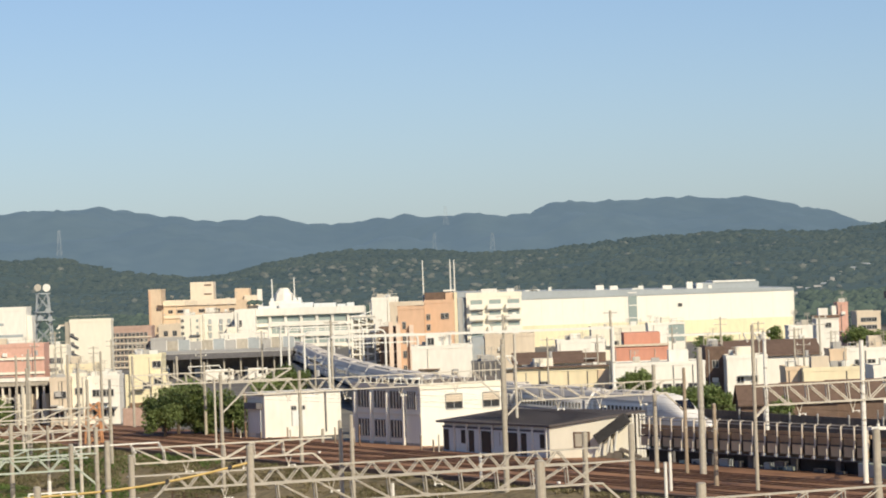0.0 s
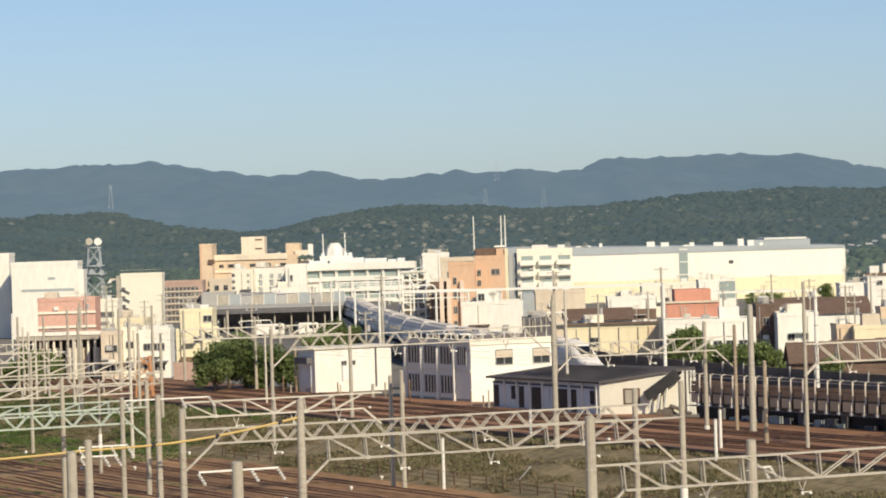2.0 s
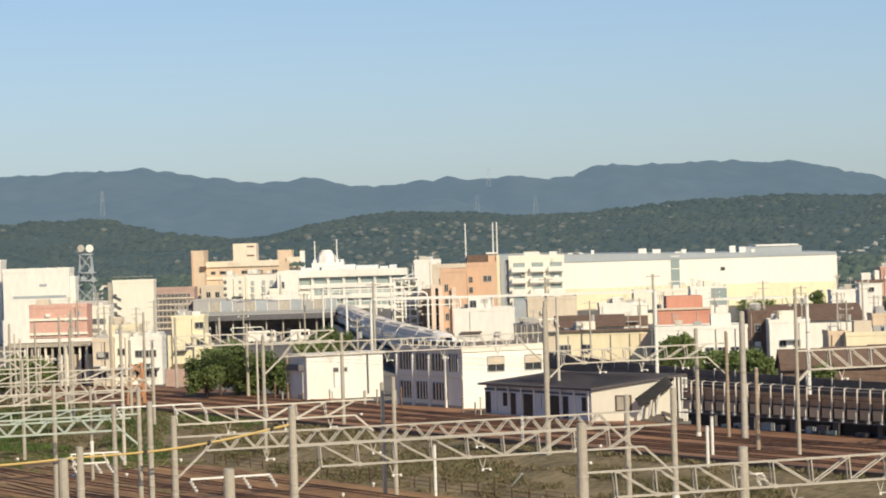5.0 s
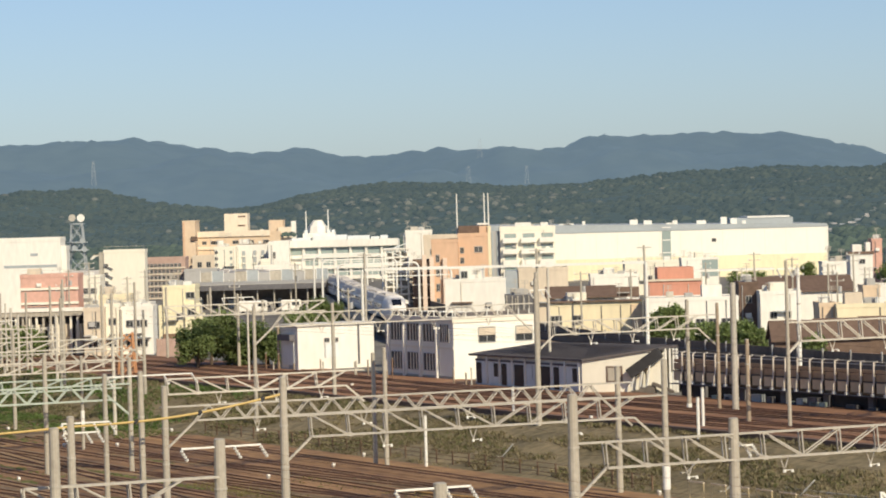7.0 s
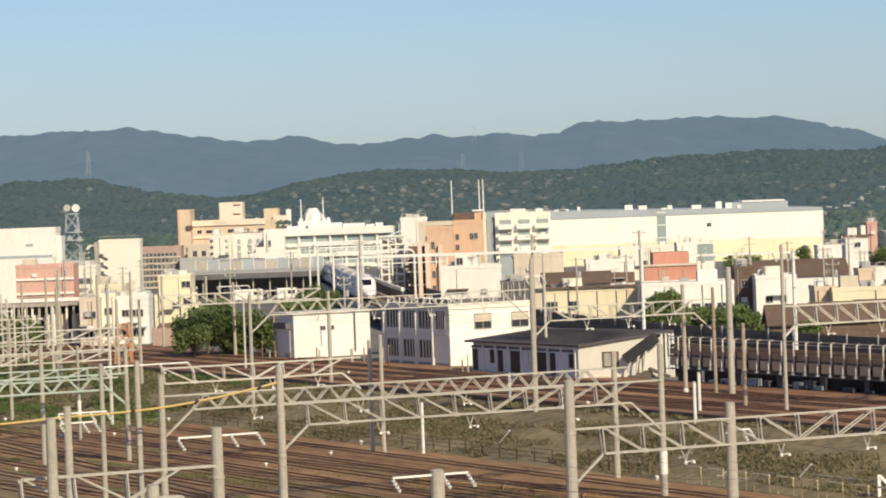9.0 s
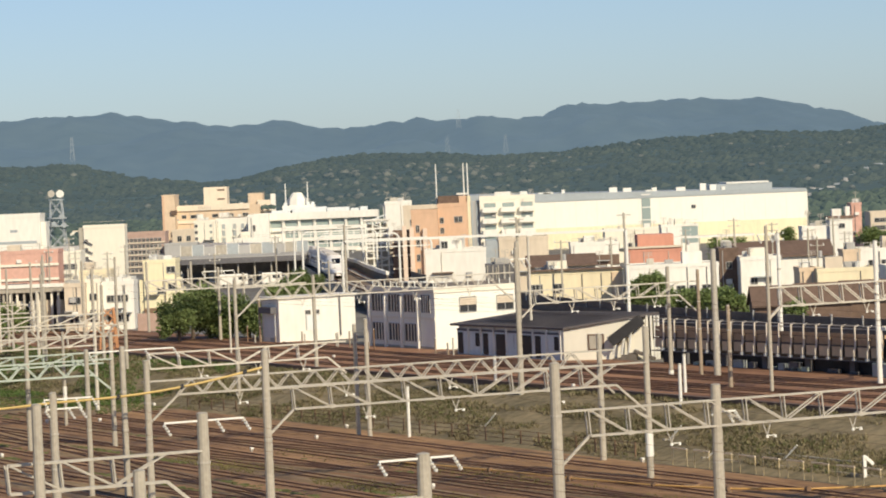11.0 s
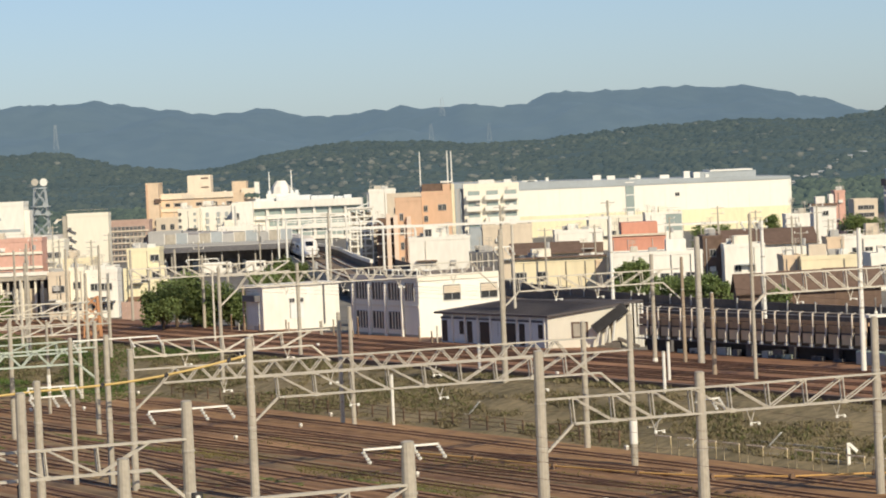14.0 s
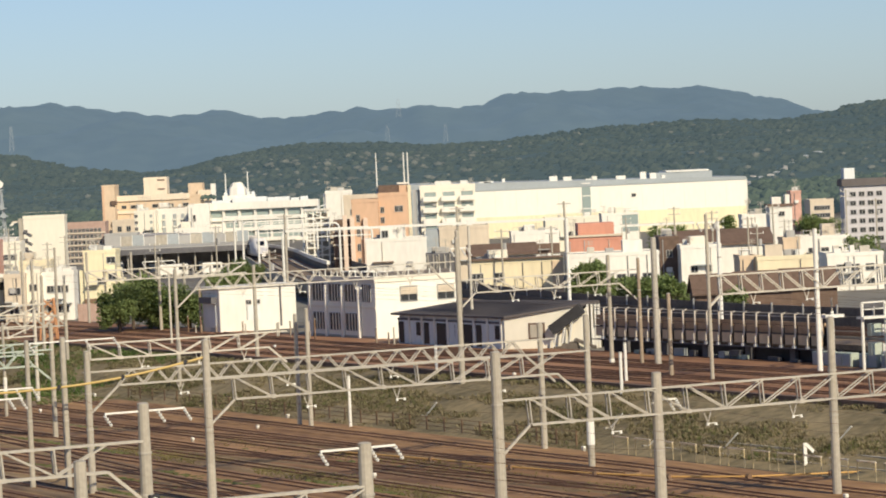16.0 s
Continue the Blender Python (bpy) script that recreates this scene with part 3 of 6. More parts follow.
def viaduct():
    t = thing("viaduct", "low concrete railway viaduct with brown panelled parapet", "viaduct", pose(0, 0, 0), kind="structure")
    s0, s1 = -200, 560
    sweep("deck", "trackslab", t, s0, 2, [(-5.6, 4.3), (-5.6, 4.75), (9.5, 4.75), (9.5, 4.3)])
    sweep("deck", "trackslab", t, 2, s1, [(-2.8, 4.3), (-2.8, 4.75), (9.5, 4.75), (9.5, 4.3)])
    sweep("parapet", "concrete", t, 30, s1, [(-2.95, 4.2), (-2.95, 5.5), (-2.7, 5.5), (-2.7, 4.2)])
    sweep("far_parapet", "darkwall", t, s0, 226, [(9.4, 4.3), (9.4, 5.7), (9.7, 5.7), (9.7, 4.3)])
    sweep("noise_wall", "darkwall", t, s0, 226, [(9.75, 4.3), (9.75, 6.5), (9.95, 6.5), (9.95, 4.3)])
    sweep("noise_wall", "darkwall", t, 226, 400, [(5.9, 4.754), (5.9, 6.1), (6.15, 6.1), (6.15, 4.754)])
    sweep("coping", "white", t, 226, 400, [(5.8, 6.104), (5.8, 6.65), (6.3, 6.65), (6.3, 6.104)])
    for s in range(-36, 120, 6):
        p, d = along(s)
        at = Matrix.Translation((p.x, p.y, 0)) @ pose(0, 0, 0, 0, 0, math.degrees(math.atan2(d.y, d.x)) - 90)
        part("wall_post", box(bmesh.new(), 9.62, 9.74, -0.1, 0.1, 4.75, 6.75), "grey", t, at=at)
    for o in (0.0, 4.5):
        for g in (-0.72, 0.72):
            sweep("rail", "rail", t, s0, s1, [(o + g - 0.05, 4.95), (o + g - 0.05, 5.2), (o + g + 0.05, 5.2), (o + g + 0.05, 4.95)])
        sweep("slab", "concrete", t, s0, s1, [(o - 0.95, 4.754), (o - 0.95, 4.97), (o + 0.95, 4.97), (o + 0.95, 4.754)])
    for s in range(-140, 560, 12):
        p, d = along(s)
        at = Matrix.Translation((p.x, p.y, 0)) @ pose(0, 0, 0, 0, 0, math.degrees(math.atan2(d.y, d.x)) - 90)
        for x in (-1.6, 4.0):
            part("pier", box(bmesh.new(), x - 0.5, x + 0.5, -0.5, 0.5, 2.6, 4.3), "concrete", t, at=at)
    return t


viaduct()


def portal(s, high=12.8, left=-5.3, right=7.4):
    """A white catenary portal with rounded shoulders astride the line."""
    p, d = along(s)
    t = thing("portal", "white steel catenary portal with rounded shoulders", "portal", Matrix.Translation((p.x, p.y, 4.7)) @ pose(0, 0, 0, 0, 0, math.degrees(math.atan2(d.y, d.x)) - 90), "portals over the line")
    h = high - 4.7
    for x, k in ((left, 1), (right, -1)):
        part("column", tube(bmesh.new(), (x, 0, 0), (x, 0, h - 0.9), 0.2, 0.18, 10), "whitesteel", t)
        bm = bmesh.new()
        pts = [(x + k * 0.9 * (1 - math.cos(b)), 0, h - 0.9 + 0.9 * math.sin(b)) for b in (0, 0.4, 0.8, 1.2, 1.571)]
        for q0, q1 in zip(pts, pts[1:]):
            tube(bm, q0, q1, 0.16, n=8)
        part("shoulder", bm, "whitesteel", t)
    part("beam", bar(bmesh.new(), (left + 0.9, 0, h), (right - 0.9, 0, h), 0.22), "whitesteel", t)
    part("lower_beam", bar(bmesh.new(), (left + 0.2, 0, h - 1.1), (right - 0.2, 0, h - 1.1), 0.14), "whitesteel", t)
    for k in range(5):
        x = left + 1.5 + k * (right - left - 3) / 4
        part("hanger", bar(bmesh.new(), (x, 0, h), (x, 0, h - 1.8), 0.1), "whitesteel", t)


for s in (168, 218, 268, 316, 352):
    portal(s)


def screen_fence():
    """The brown panelled parapet beside the near part of the line, with its posts and pipes."""
    t = thing("screen_fence", "brown metal panelled parapet with pale posts", "fence", yard(36.4, 0, 0), kind="structure")
    lo, hi = 4.55, 7.25
    post = bmesh.new()
    box(post, -0.2, -0.08, -0.06, 0.06, lo + 0.8, hi - 0.12)
    bar(post, (-0.14, 0, lo + 0.85), (-0.3, 0, lo + 0.55), 0.12)
    box(post, -0.36, -0.24, -0.06, 0.06, lo - 0.1, lo + 0.6)
    bar(post, (-0.14, 0, hi - 0.14), (0.25, 0, hi), 0.12)
    post = mesh_of("post", post, "postgrey")
    foot = mesh_of("foot", box(bmesh.new(), -0.42, -0.18, -0.16, 0.16, lo - 0.24, lo - 0.02), "whitesteel")
    lower = mesh_of("panel", box(bmesh.new(), -0.02, 0.04, 0.18, 1.82, lo + 0.02, lo + 0.86), "tanpanel")
    upper = mesh_of("panel", box(bmesh.new(), 0.06, 0.12, 0.1, 1.9, lo + 1.0, lo + 1.6), "panelbrown")
    for a in range(-6, 32, 2):
        at = pose(0, a, 0)
        part("panel", lower, "", t, at=at)
        part("panel", upper, "", t, at=at)
        upright = part("post", post, "", t, "pale grey steel post", at=at)
        part("foot", foot, "", upright, "white bolted foot")
    part("beam", box(bmesh.new(), -0.06, 0.05, -6, 32, lo + 0.86, lo + 0.95), "dark", t)
    part("beam", box(bmesh.new(), 0.16, 0.3, -6, 32, lo + 1.66, lo + 1.95), "panelbrown", t, "brown steel beam")
    # black sheet darkens the gaps behind the panels
    part("backing", box(bmesh.new(), 0.5, 0.56, -6, 32, lo, lo + 1.6), "black", t)
    for z, r in ((hi - 0.3, 0.05), (hi - 0.04, 0.04)):
        part("pipe", tube(bmesh.new(), (-0.02, -6, z), (-0.02, 32, z), r, n=8), "palesteel", t)
    part("ledge", box(bmesh.new(), -0.4, 0.3, -6, 32, lo - 0.32, lo - 0.25), "slate", t)
    # black sheet puts the shade of the void below the deck into colour
    part("girder", box(bmesh.new(), 0.9, 1.2, -80, 32, 3.0, lo - 0.26), "black", t)
    rng = random.Random(64)
    for k in range(15):
        a, z = rng.uniform(-5, 26), rng.uniform(0.3, 0.9)
        part("stored_box", box(bmesh.new(), 0.1, 0.6, a, a + rng.uniform(0.5, 1.6), 3.0, 3.0 + z), rng.choice(("lead", "slate", "grey", "greensteel")), t)
    for a in range(-78, 31, 7):
        part("pier", box(bmesh.new(), 0.4, 0.8, a, a + 0.8, 2.95, lo - 0.32), "slate", t)


screen_fence()


# ---- the train ----
NOSE = 11.0


def car_ring(k):
    """Half width, floor, shoulder and roof heights at k metres from the tip of the nose."""
    u = min(k / NOSE, 1.0)
    e = u ** 0.55
    hump = min(max((u - 0.3) / 0.55, 0), 1)
    roof = 0.95 + 1.15 * u ** 0.6 + 1.5 * hump * hump * (3 - 2 * hump)
    return 0.35 + 1.33 * e, 0.35, min(0.7 + 1.6 * u, roof - 0.3), roof


def car_shell(nose):
    length = 27.0 if nose else 24.5
    ks = [0.0, 0.25, 0.6, 1.2, 2, 3, 4, 5, 6, 7, 8, 9, 10, 11, 14, 18, 22, length] if nose else [NOSE, NOSE + length / 2, NOSE + length]
    bm = bmesh.new()
    rings = []
    for k in ks:
        w, z0, z1, z2 = car_ring(k)
        row = [(-w * 0.93, z0), (-w, z0 + 0.5), (-w, z1), (-w * 0.93, z1 + (z2 - z1) * 0.45), (-w * 0.72, z1 + (z2 - z1) * 0.83), (-w * 0.4, z2 - 0.03), (0, z2)]
        row += [(-x, z) for x, z in row[-2::-1]]
        y = k - (ks[0] if nose else NOSE)
        rings.append([bm.verts.new((x, y, z)) for x, z in row])
    for a, b in zip(rings, rings[1:]):
        for j in range(len(a) - 1):
            bm.faces.new((a[j], a[j + 1], b[j + 1], b[j])).smooth = True
        bm.faces.new((a[-1], a[0], b[0], b[-1]))
    bm.faces.new(rings[0])
    bm.faces.new(rings[-1][::-1])
    bmesh.ops.recalc_face_normals(bm, faces=bm.faces[:])
    return bm, length


def train_car(nose):
    t = thing("train_car", "white high-speed train end car with long tapered nose" if nose else "white high-speed train car with blue stripe", "train car", pose(0, 0, RAIL_Z), "cars of the train")
    bm, length = car_shell(nose)
    part("body", bm, "train", t)
    first = NOSE + 2.5 if nose else 2.6
    w = car_ring(20)[0]
    for s in (-1, 1):
        x0, x1 = sorted((s * (w - 0.02), s * (w + 0.012)))
        part("stripe", box(bmesh.new(), x0, x1, first - 2.0, length - 0.4, 1.32, 1.48), "blue", t, "deep blue stripe")
        y = first
        while y < length - 2.2:
            part("window", box(bmesh.new(), x0, x1 + (0.004 if s > 0 else 0), y, y + 0.62, 1.75, 2.3), "glass", t)
            y += 1.04
        for y in (first - 1.4, length - 1.5):
            part("door", box(bmesh.new(), x0, x1, y, y + 0.85, 0.75, 2.6), "trainroof", t)
        bm = bmesh.new()
        box(bm, *sorted((s * 0.6, s * 1.3)), 3.0 if nose else 1.0, length - 1, 0.02, 0.4)
        part("bogie_skirt", bm, "rubber", t)
    bm = bmesh.new()
    wk, z0, z1, z2 = car_ring(20)
    arc = [(-wk * 0.97, z1 + (z2 - z1) * 0.3), (-wk * 0.93 - 0.02, z1 + (z2 - z1) * 0.45), (-wk * 0.72 - 0.02, z1 + (z2 - z1) * 0.83 + 0.02), (-wk * 0.4, z2), (0, z2 + 0.04)]
    arc += [(-x, z) for x, z in arc[-2::-1]]
    prism(bm, arc + [(0, z1)], NOSE if nose else 0.1, length - 0.1)
    part("roof", bm, "trainroof", t, "grey upper shell of the roof")
    part("roof_panel", box(bmesh.new(), -0.75, 0.75, NOSE + 4 if nose else 3.2, length - 3.2, z2, z2 + 0.12), "trainroof", t, "grey roof equipment cover")
    for y in range(int(NOSE) + 2 if nose else 2, int(length) - 1, 3):
        part("roof_rib", box(bmesh.new(), -0.9, 0.9, y, y + 0.12, z2 - 0.05, z2 + 0.07), "trainroof", t)
    if nose:
        bm = bmesh.new()
        v = []
        for x, k in ((-0.62, 6.0), (0.62, 6.0), (0.72, 7.6), (-0.72, 7.6)):
            wk, z0, z1, z2 = car_ring(k)
            v.append(bm.verts.new((x, k - 0.25, z2 - 0.02 + (0.1 if k < 7 else 0.03))))
        top = bm.faces.new(v)
        ext = bmesh.ops.extrude_face_region(bm, geom=[top])
        for g in ext["geom"]:
            if isinstance(g, bmesh.types.BMVert):
                g.co.z -= 0.3
        bmesh.ops.recalc_face_normals(bm, faces=bm.faces[:])
        part("windscreen", bm, "cabglass", t, "black cab windscreen")
        for s in (-1, 1):
            wk, z0, z1, z2 = car_ring(3.2)
            part("headlight", tube(bmesh.new(), (s * 0.75, 2.9, z2 - 0.38), (s * 0.82, 3.6, z2 - 0.12), 0.14, n=8), "cabglass", t)
    return t


end_car = train_car(True)
mid_car = train_car(False)
CARS = [(end_car, 0.0, 27.0)] + [(mid_car if k == 0 else copy_thing(mid_car, pose(0, 0, RAIL_Z)), 27.5 + 25.0 * k, 24.5) for k in range(15)]


def tail_at(t):
    """How far the tail has run after t seconds: it slows into the station."""
    return 1.98202 + t * (21.06229 + t * (0.32336 + t * (0.05198 + t * (-0.00865 + t * 0.00024))))


# ---- buildings ----
WINDOWS = {}


def window_meshes(w, h, pane):
    key = (round(w, 2), round(h, 2), pane)
    if key not in WINDOWS:
        bm = bmesh.new()
        f = 0.07
        box(bm, -w / 2 - f, w / 2 + f, -0.09, 0.02, -f, 0)
        box(bm, -w / 2 - f, w / 2 + f, -0.09, 0.02, h, h + f)
        for x in (-w / 2 - f, -0.03, w / 2):
            box(bm, x, x + (f if x != -0.03 else 0.06), -0.09, 0.02, 0, h)
        bm2 = box(bmesh.new(), -w / 2, w / 2, -0.03, 0.03, 0, h)
        WINDOWS[key] = mesh_of("window", bm, "grey"), mesh_of("pane", bm2, pane)
    return WINDOWS[key]


def add_window(parent, x, y, z, w, h, rz=0.0, pane="glass"):
    a, b = window_meshes(w, h, pane)
    win = part("window", a, "grey", parent, at=pose(x, y, z, 0, 0, rz))
    part("pane", b, pane, win)
    return win


def block(name, label, x, y, w, h, depth, wall, rows=0, cols=0, size=(1.4, 1.3), yaw=0.0, base=3.0, roof="grey", pane="glass", lip=0.4, sides=0, skip=(), group="", top_gap=0.9, margin=0.8, category="building"):
    """A flat-roofed building: walls, roof slab, parapet and windows. x, y: the middle of its front at the ground."""
    t = thing(name, label, category, pose(x, y, base, 0, 0, yaw), group)
    t["size"] = (w, h, depth)
    chunk(t, "wall", wall, -w / 2, w / 2, 0, depth, 0, h - 0.02)
    if lip:
        for x0, x1, y0, y1 in ((-w / 2 - 0.06, w / 2 + 0.06, -0.06, 0.2), (-w / 2 - 0.06, w / 2 + 0.06, depth - 0.2, depth + 0.06), (-w / 2 - 0.06, -w / 2 + 0.2, 0.2, depth - 0.2), (w / 2 - 0.2, w / 2 + 0.06, 0.2, depth - 0.2)):
            part("parapet", box(bmesh.new(), x0, x1, y0, y1, h - 0.3, h + lip), wall, t)
    part("roof", box(bmesh.new(), -w / 2 + 0.2, w / 2 - 0.2, 0.2, depth - 0.2, h - 0.02, h + 0.06), roof, t)
    if rows and cols:
        fh = (h - top_gap) / rows
        for r in range(rows):
            for c in range(cols):
                if (r, c) in skip:
                    continue
                cx = -w / 2 + margin + (w - 2 * margin) * (c + 0.5) / cols
                add_window(t, cx, -0.02, fh * r + (fh - size[1]) * 0.6, *size, pane=pane)
            for c in range(sides):
                cy = depth * (c + 0.5) / sides
                add_window(t, -w / 2 - 0.02, cy, fh * r + (fh - size[1]) * 0.6, *size, rz=-90, pane=pane)
                add_window(t, w / 2 + 0.02, cy, fh * r + (fh - size[1]) * 0.6, *size, rz=90, pane=pane)
    return t


def clutter(t, seed, tall=1.0):
    """Roof huts, tanks, cooling units, rails, pipes and aerials on a flat roof, and a few boxes on the front."""
    rng = random.Random(seed)
    w, h, d = t["size"]
    for k in range(rng.randint(2, 4)):
        x, y, s = rng.uniform(-w / 2 + 0.6, w / 2 - 1.8), rng.uniform(0.6, max(d - 3, 1)), rng.uniform(0.6, 1.3)
        chunk(t, "cooling_unit", rng.choice(("whitesteel", "grey", "palesteel")), x, x + s, y, y + 0.7, h, h + rng.uniform(0.6, 1.0) * tall)
    if rng.random() < 0.6 and w > 5:
        x, s = rng.uniform(-w / 2 + 0.5, w / 2 - 3.0), rng.uniform(1.6, 2.6)
        chunk(t, "roof_hut", rng.choice(("white", "cream", "beige")), x, x + s, 1.2, 3.6, h, h + rng.uniform(1.2, 1.9) * tall)
    for k in range(rng.randint(1, 3)):
        x, z = rng.uniform(-w / 2 + 0.3, w / 2 - 0.3), rng.uniform(1.2, 2.6) * tall
        bm = tube(bmesh.new(), (x, 0.6, h), (x, 0.6, h + z), 0.05, n=6)
        for j in range(3):
            bar(bm, (x - 0.5, 0.6, h + z - 0.2 * j), (x + 0.5, 0.6, h + z - 0.2 * j), 0.05)
        part("aerial", bm, "steel", t)
    bm = bmesh.new()
    for j in range(int(w / 1.2) + 1):
        x = -w / 2 + 0.2 + j * (w - 0.4) / max(int(w / 1.2), 1)
        bar(bm, (x, 0.1, h), (x, 0.1, h + 0.95), 0.05)
    bar(bm, (-w / 2 + 0.2, 0.1, h + 0.95), (w / 2 - 0.2, 0.1, h + 0.95), 0.06)
    bar(bm, (-w / 2 + 0.2, 0.1, h + 0.5), (w / 2 - 0.2, 0.1, h + 0.5), 0.04)
    if rng.random() < 0.6:
        part("roof_rail", bm, "palesteel", t)
    else:
        bm.free()
    for k in range(rng.randint(1, 3)):
        x = rng.uniform(-w / 2 + 0.3, w / 2 - 0.3)
        part("downpipe", tube(bmesh.new(), (x, -0.08, 0), (x, -0.08, h - 0.3), 0.06, n=6), rng.choice(("grey", "palesteel", "slate")), t)
    for k in range(rng.randint(0, 2)):
        x, z = rng.uniform(-w / 2 + 0.5, w / 2 - 1.2), rng.uniform(0.3, 0.9) * h
        chunk(t, "wall_unit", rng.choice(("whitesteel", "grey")), x, x + 0.8, -0.4, -0.02, z - 0.6, z)
    if rng.random() < 0.7:
        z = h * rng.uniform(0.35, 0.6)
        x = rng.uniform(-w / 2, 0)
        part("awning", box(bmesh.new(), x, x + w * rng.uniform(0.3, 0.5), -0.9, -0.02, z, z + 0.14), rng.choice(("slate", "brown", "grey", "lead")), t)


def antenna(parent, x, y, z0, z1, r=0.12):
    bm = tube(bmesh.new(), (x, y, z0), (x, y, z1), r, r * 0.7, 8)
    part("antenna", bm, "whitesteel", parent, "white antenna mast")


# the long factory
f = block("factory", "long cream factory hall with yellow base band and grey roof", 44.89, 800, 80.07, 11.68, 60, "ivory", roof="lead", lip=0)
fw, fh, fd = f["size"]
part("base_band", box(bmesh.new(), -fw / 2 - 0.05, fw / 2 + 0.05, -0.08, 0.4, 0, fh - 6.6), "yellow", f, "pale yellow lower wall")
part("edge_trim", box(bmesh.new(), -fw / 2 - 0.05, fw / 2 + 0.05, -0.12, 0.3, fh - 0.35, fh + 0.1), "lead", f)
part("corner_trim", box(bmesh.new(), fw / 2 - 0.3, fw / 2 + 0.06, -0.1, 0.3, 0, fh), "ivory", f)
bm = prism(bmesh.new(), [(-fw / 2, fh + 0.05), (fw / 2, fh + 0.05), (fw / 2, fh + 0.4), (-fw / 2, fh + 2.0)], 1.0, 58)
part("roof_deck", bm, "lead", f, "blue-grey sheet roof")
for k in range(1, 16):
    x = -fw / 2 + k * fw / 16
    part("panel_seam", box(bmesh.new(), x - 0.05, x + 0.05, -0.03, 0.1, fh - 6.5, fh - 0.4), "cream", f)
gx = 46.59 - f.location.x
part("stair_glazing", box(bmesh.new(), gx - 1.0, gx + 1.0, -0.14, 0.3, 2, fh - 0.4), "paleglass", f, "green glass stair strip")
for k in range(4):
    part("mullion", box(bmesh.new(), gx - 1.05, gx + 1.05, -0.2, -0.1, 3 + 3 * k, 3.25 + 3 * k), "whitesteel", f)
px = 70.49 - f.location.x
chunk(f, "plant_room", "lead", px - 7.0, px + 7.0, 8, 30, fh, fh + 2.1, "grey rooftop plant room")
part("plant_roof", box(bmesh.new(), px - 4, px + 6.2, 7.8, 30, fh + 2.1, fh + 2.5), "whitesteel", f)
rng = random.Random(3)
for k in range(15):
    ux = rng.uniform(-fw / 2 + 2, fw / 2 - 12)
    wk = rng.uniform(0.7, 2.4)
    chunk(f, "roof_unit", "whitesteel", ux, ux + wk, 3, 5, fh + 0.6, fh + rng.uniform(1.4, 2.6), "white rooftop ventilation unit")
for ux, uz in ((57.85, 5.2),):
    add_window(f, ux - f.location.x, -0.05, fh - uz + 2, 0.9, 0.7)

# apartment block with balconies
b = block("apartment_block", "pale apartment block with rows of balconies", 10.89, 640, 10.53, 13.75, 14, "cream", lip=0.5)
bw, bh, bd = b["size"]
for r in range(6):
    z = bh - 2.6 - r * 2.1
    for c in range(3):
        x0 = -bw / 2 + 0.5 + c * bw / 3
        part("balcony", box(bmesh.new(), x0, x0 + bw / 3 - 0.7, -1.1, -0.02, z, z + 0.95), "white", b)
        add_window(b, x0 + bw / 6 - 0.3, -0.02, z + 0.95, bw / 3 - 1.4, 0.75, pane="paleglass")
chunk(b, "stair_tower", "grey", -bw / 2 - 2.6, -bw / 2, 1, 10, 0, bh - 0.3, "grey stair tower")
for k in range(3):
    part("pilaster", box(bmesh.new(), -bw / 2 - 2.5 + k * 0.9, -bw / 2 - 2.2 + k * 0.9, 0.85, 1.0, 0, bh - 0.5), "lead", b)
chunk(b, "roof_hut", "white", -bw / 2 + 3, -bw / 2 + 6, 4, 8, bh, bh + 1.2)

# orange tiled building
o = block("orange_building", "orange tiled office tower with dark roof room", 0.65, 560, 5.45, 13.55, 12, "orange", roof="slate", lip=0.3)
ow, oh, od = o["size"]
chunk(o, "side_pier", "butter", ow / 2 - 0.5, ow / 2 + 0.06, -0.08, 2, 0, oh + 1.4, "pale tiled pier")
chunk(o, "roof_room", "brown", -ow / 2 + 0.1, ow / 2 - 1.9, 0.6, 9, oh, oh + 1.5, "dark roof room")
chunk(o, "roof_wall", "orange", ow / 2 - 1.9, ow / 2 - 0.5, 0.3, 9, oh, oh + 1.4)
for wx, wz in ((-1.5, 3.0), (-1.5, 7.8), (0.9, 2.9), (1.6, 2.9), (3.1, 6.8), (3.1, 9.3), (-1.5, 4.7)):
    add_window(o, wx - 0.6, -0.02, oh - wz, 0.55, 0.9)
for ux in (-2.16, 2.44, 3.1):
    antenna(o, ux - o.location.x, 3, oh, 23.45 - 3.0, 0.14)
chunk(o, "dish", "whitesteel", 0.5, 2.6, 2.6, 3.2, oh + 1.6, oh + 1.9, "white antenna bracket")
w2 = block("orange_wing", "lower orange tiled wing with pale columns", -4.3, 556, 4.39, 12.68, 10, "orange", lip=0.3, roof="slate")
ww, wh, wd = w2["size"]
for k, x in enumerate((-3.4, -2.2, 0.0)):
    part("column", box(bmesh.new(), x - 0.35, x + 0.35, -0.9, -0.02, 0, wh - 2.2 - k * 0.3), "rose", w2)
for k in range(5):
    add_window(w2, -1.2, -0.02, wh - 3.4 - 2.4 * k, 0.5, 1.1)
chunk(w2, "annex", "brown", -ww / 2 - 3.2, -ww / 2, 2, 9, 0, wh - 3, "dark brick annex")
for k in range(4):
    part("floor_edge", box(bmesh.new(), -ww / 2 - 3.3, -ww / 2, 1.8, 2.0, 2.2 * k + 1, 2.2 * k + 1.3), "beige", w2)

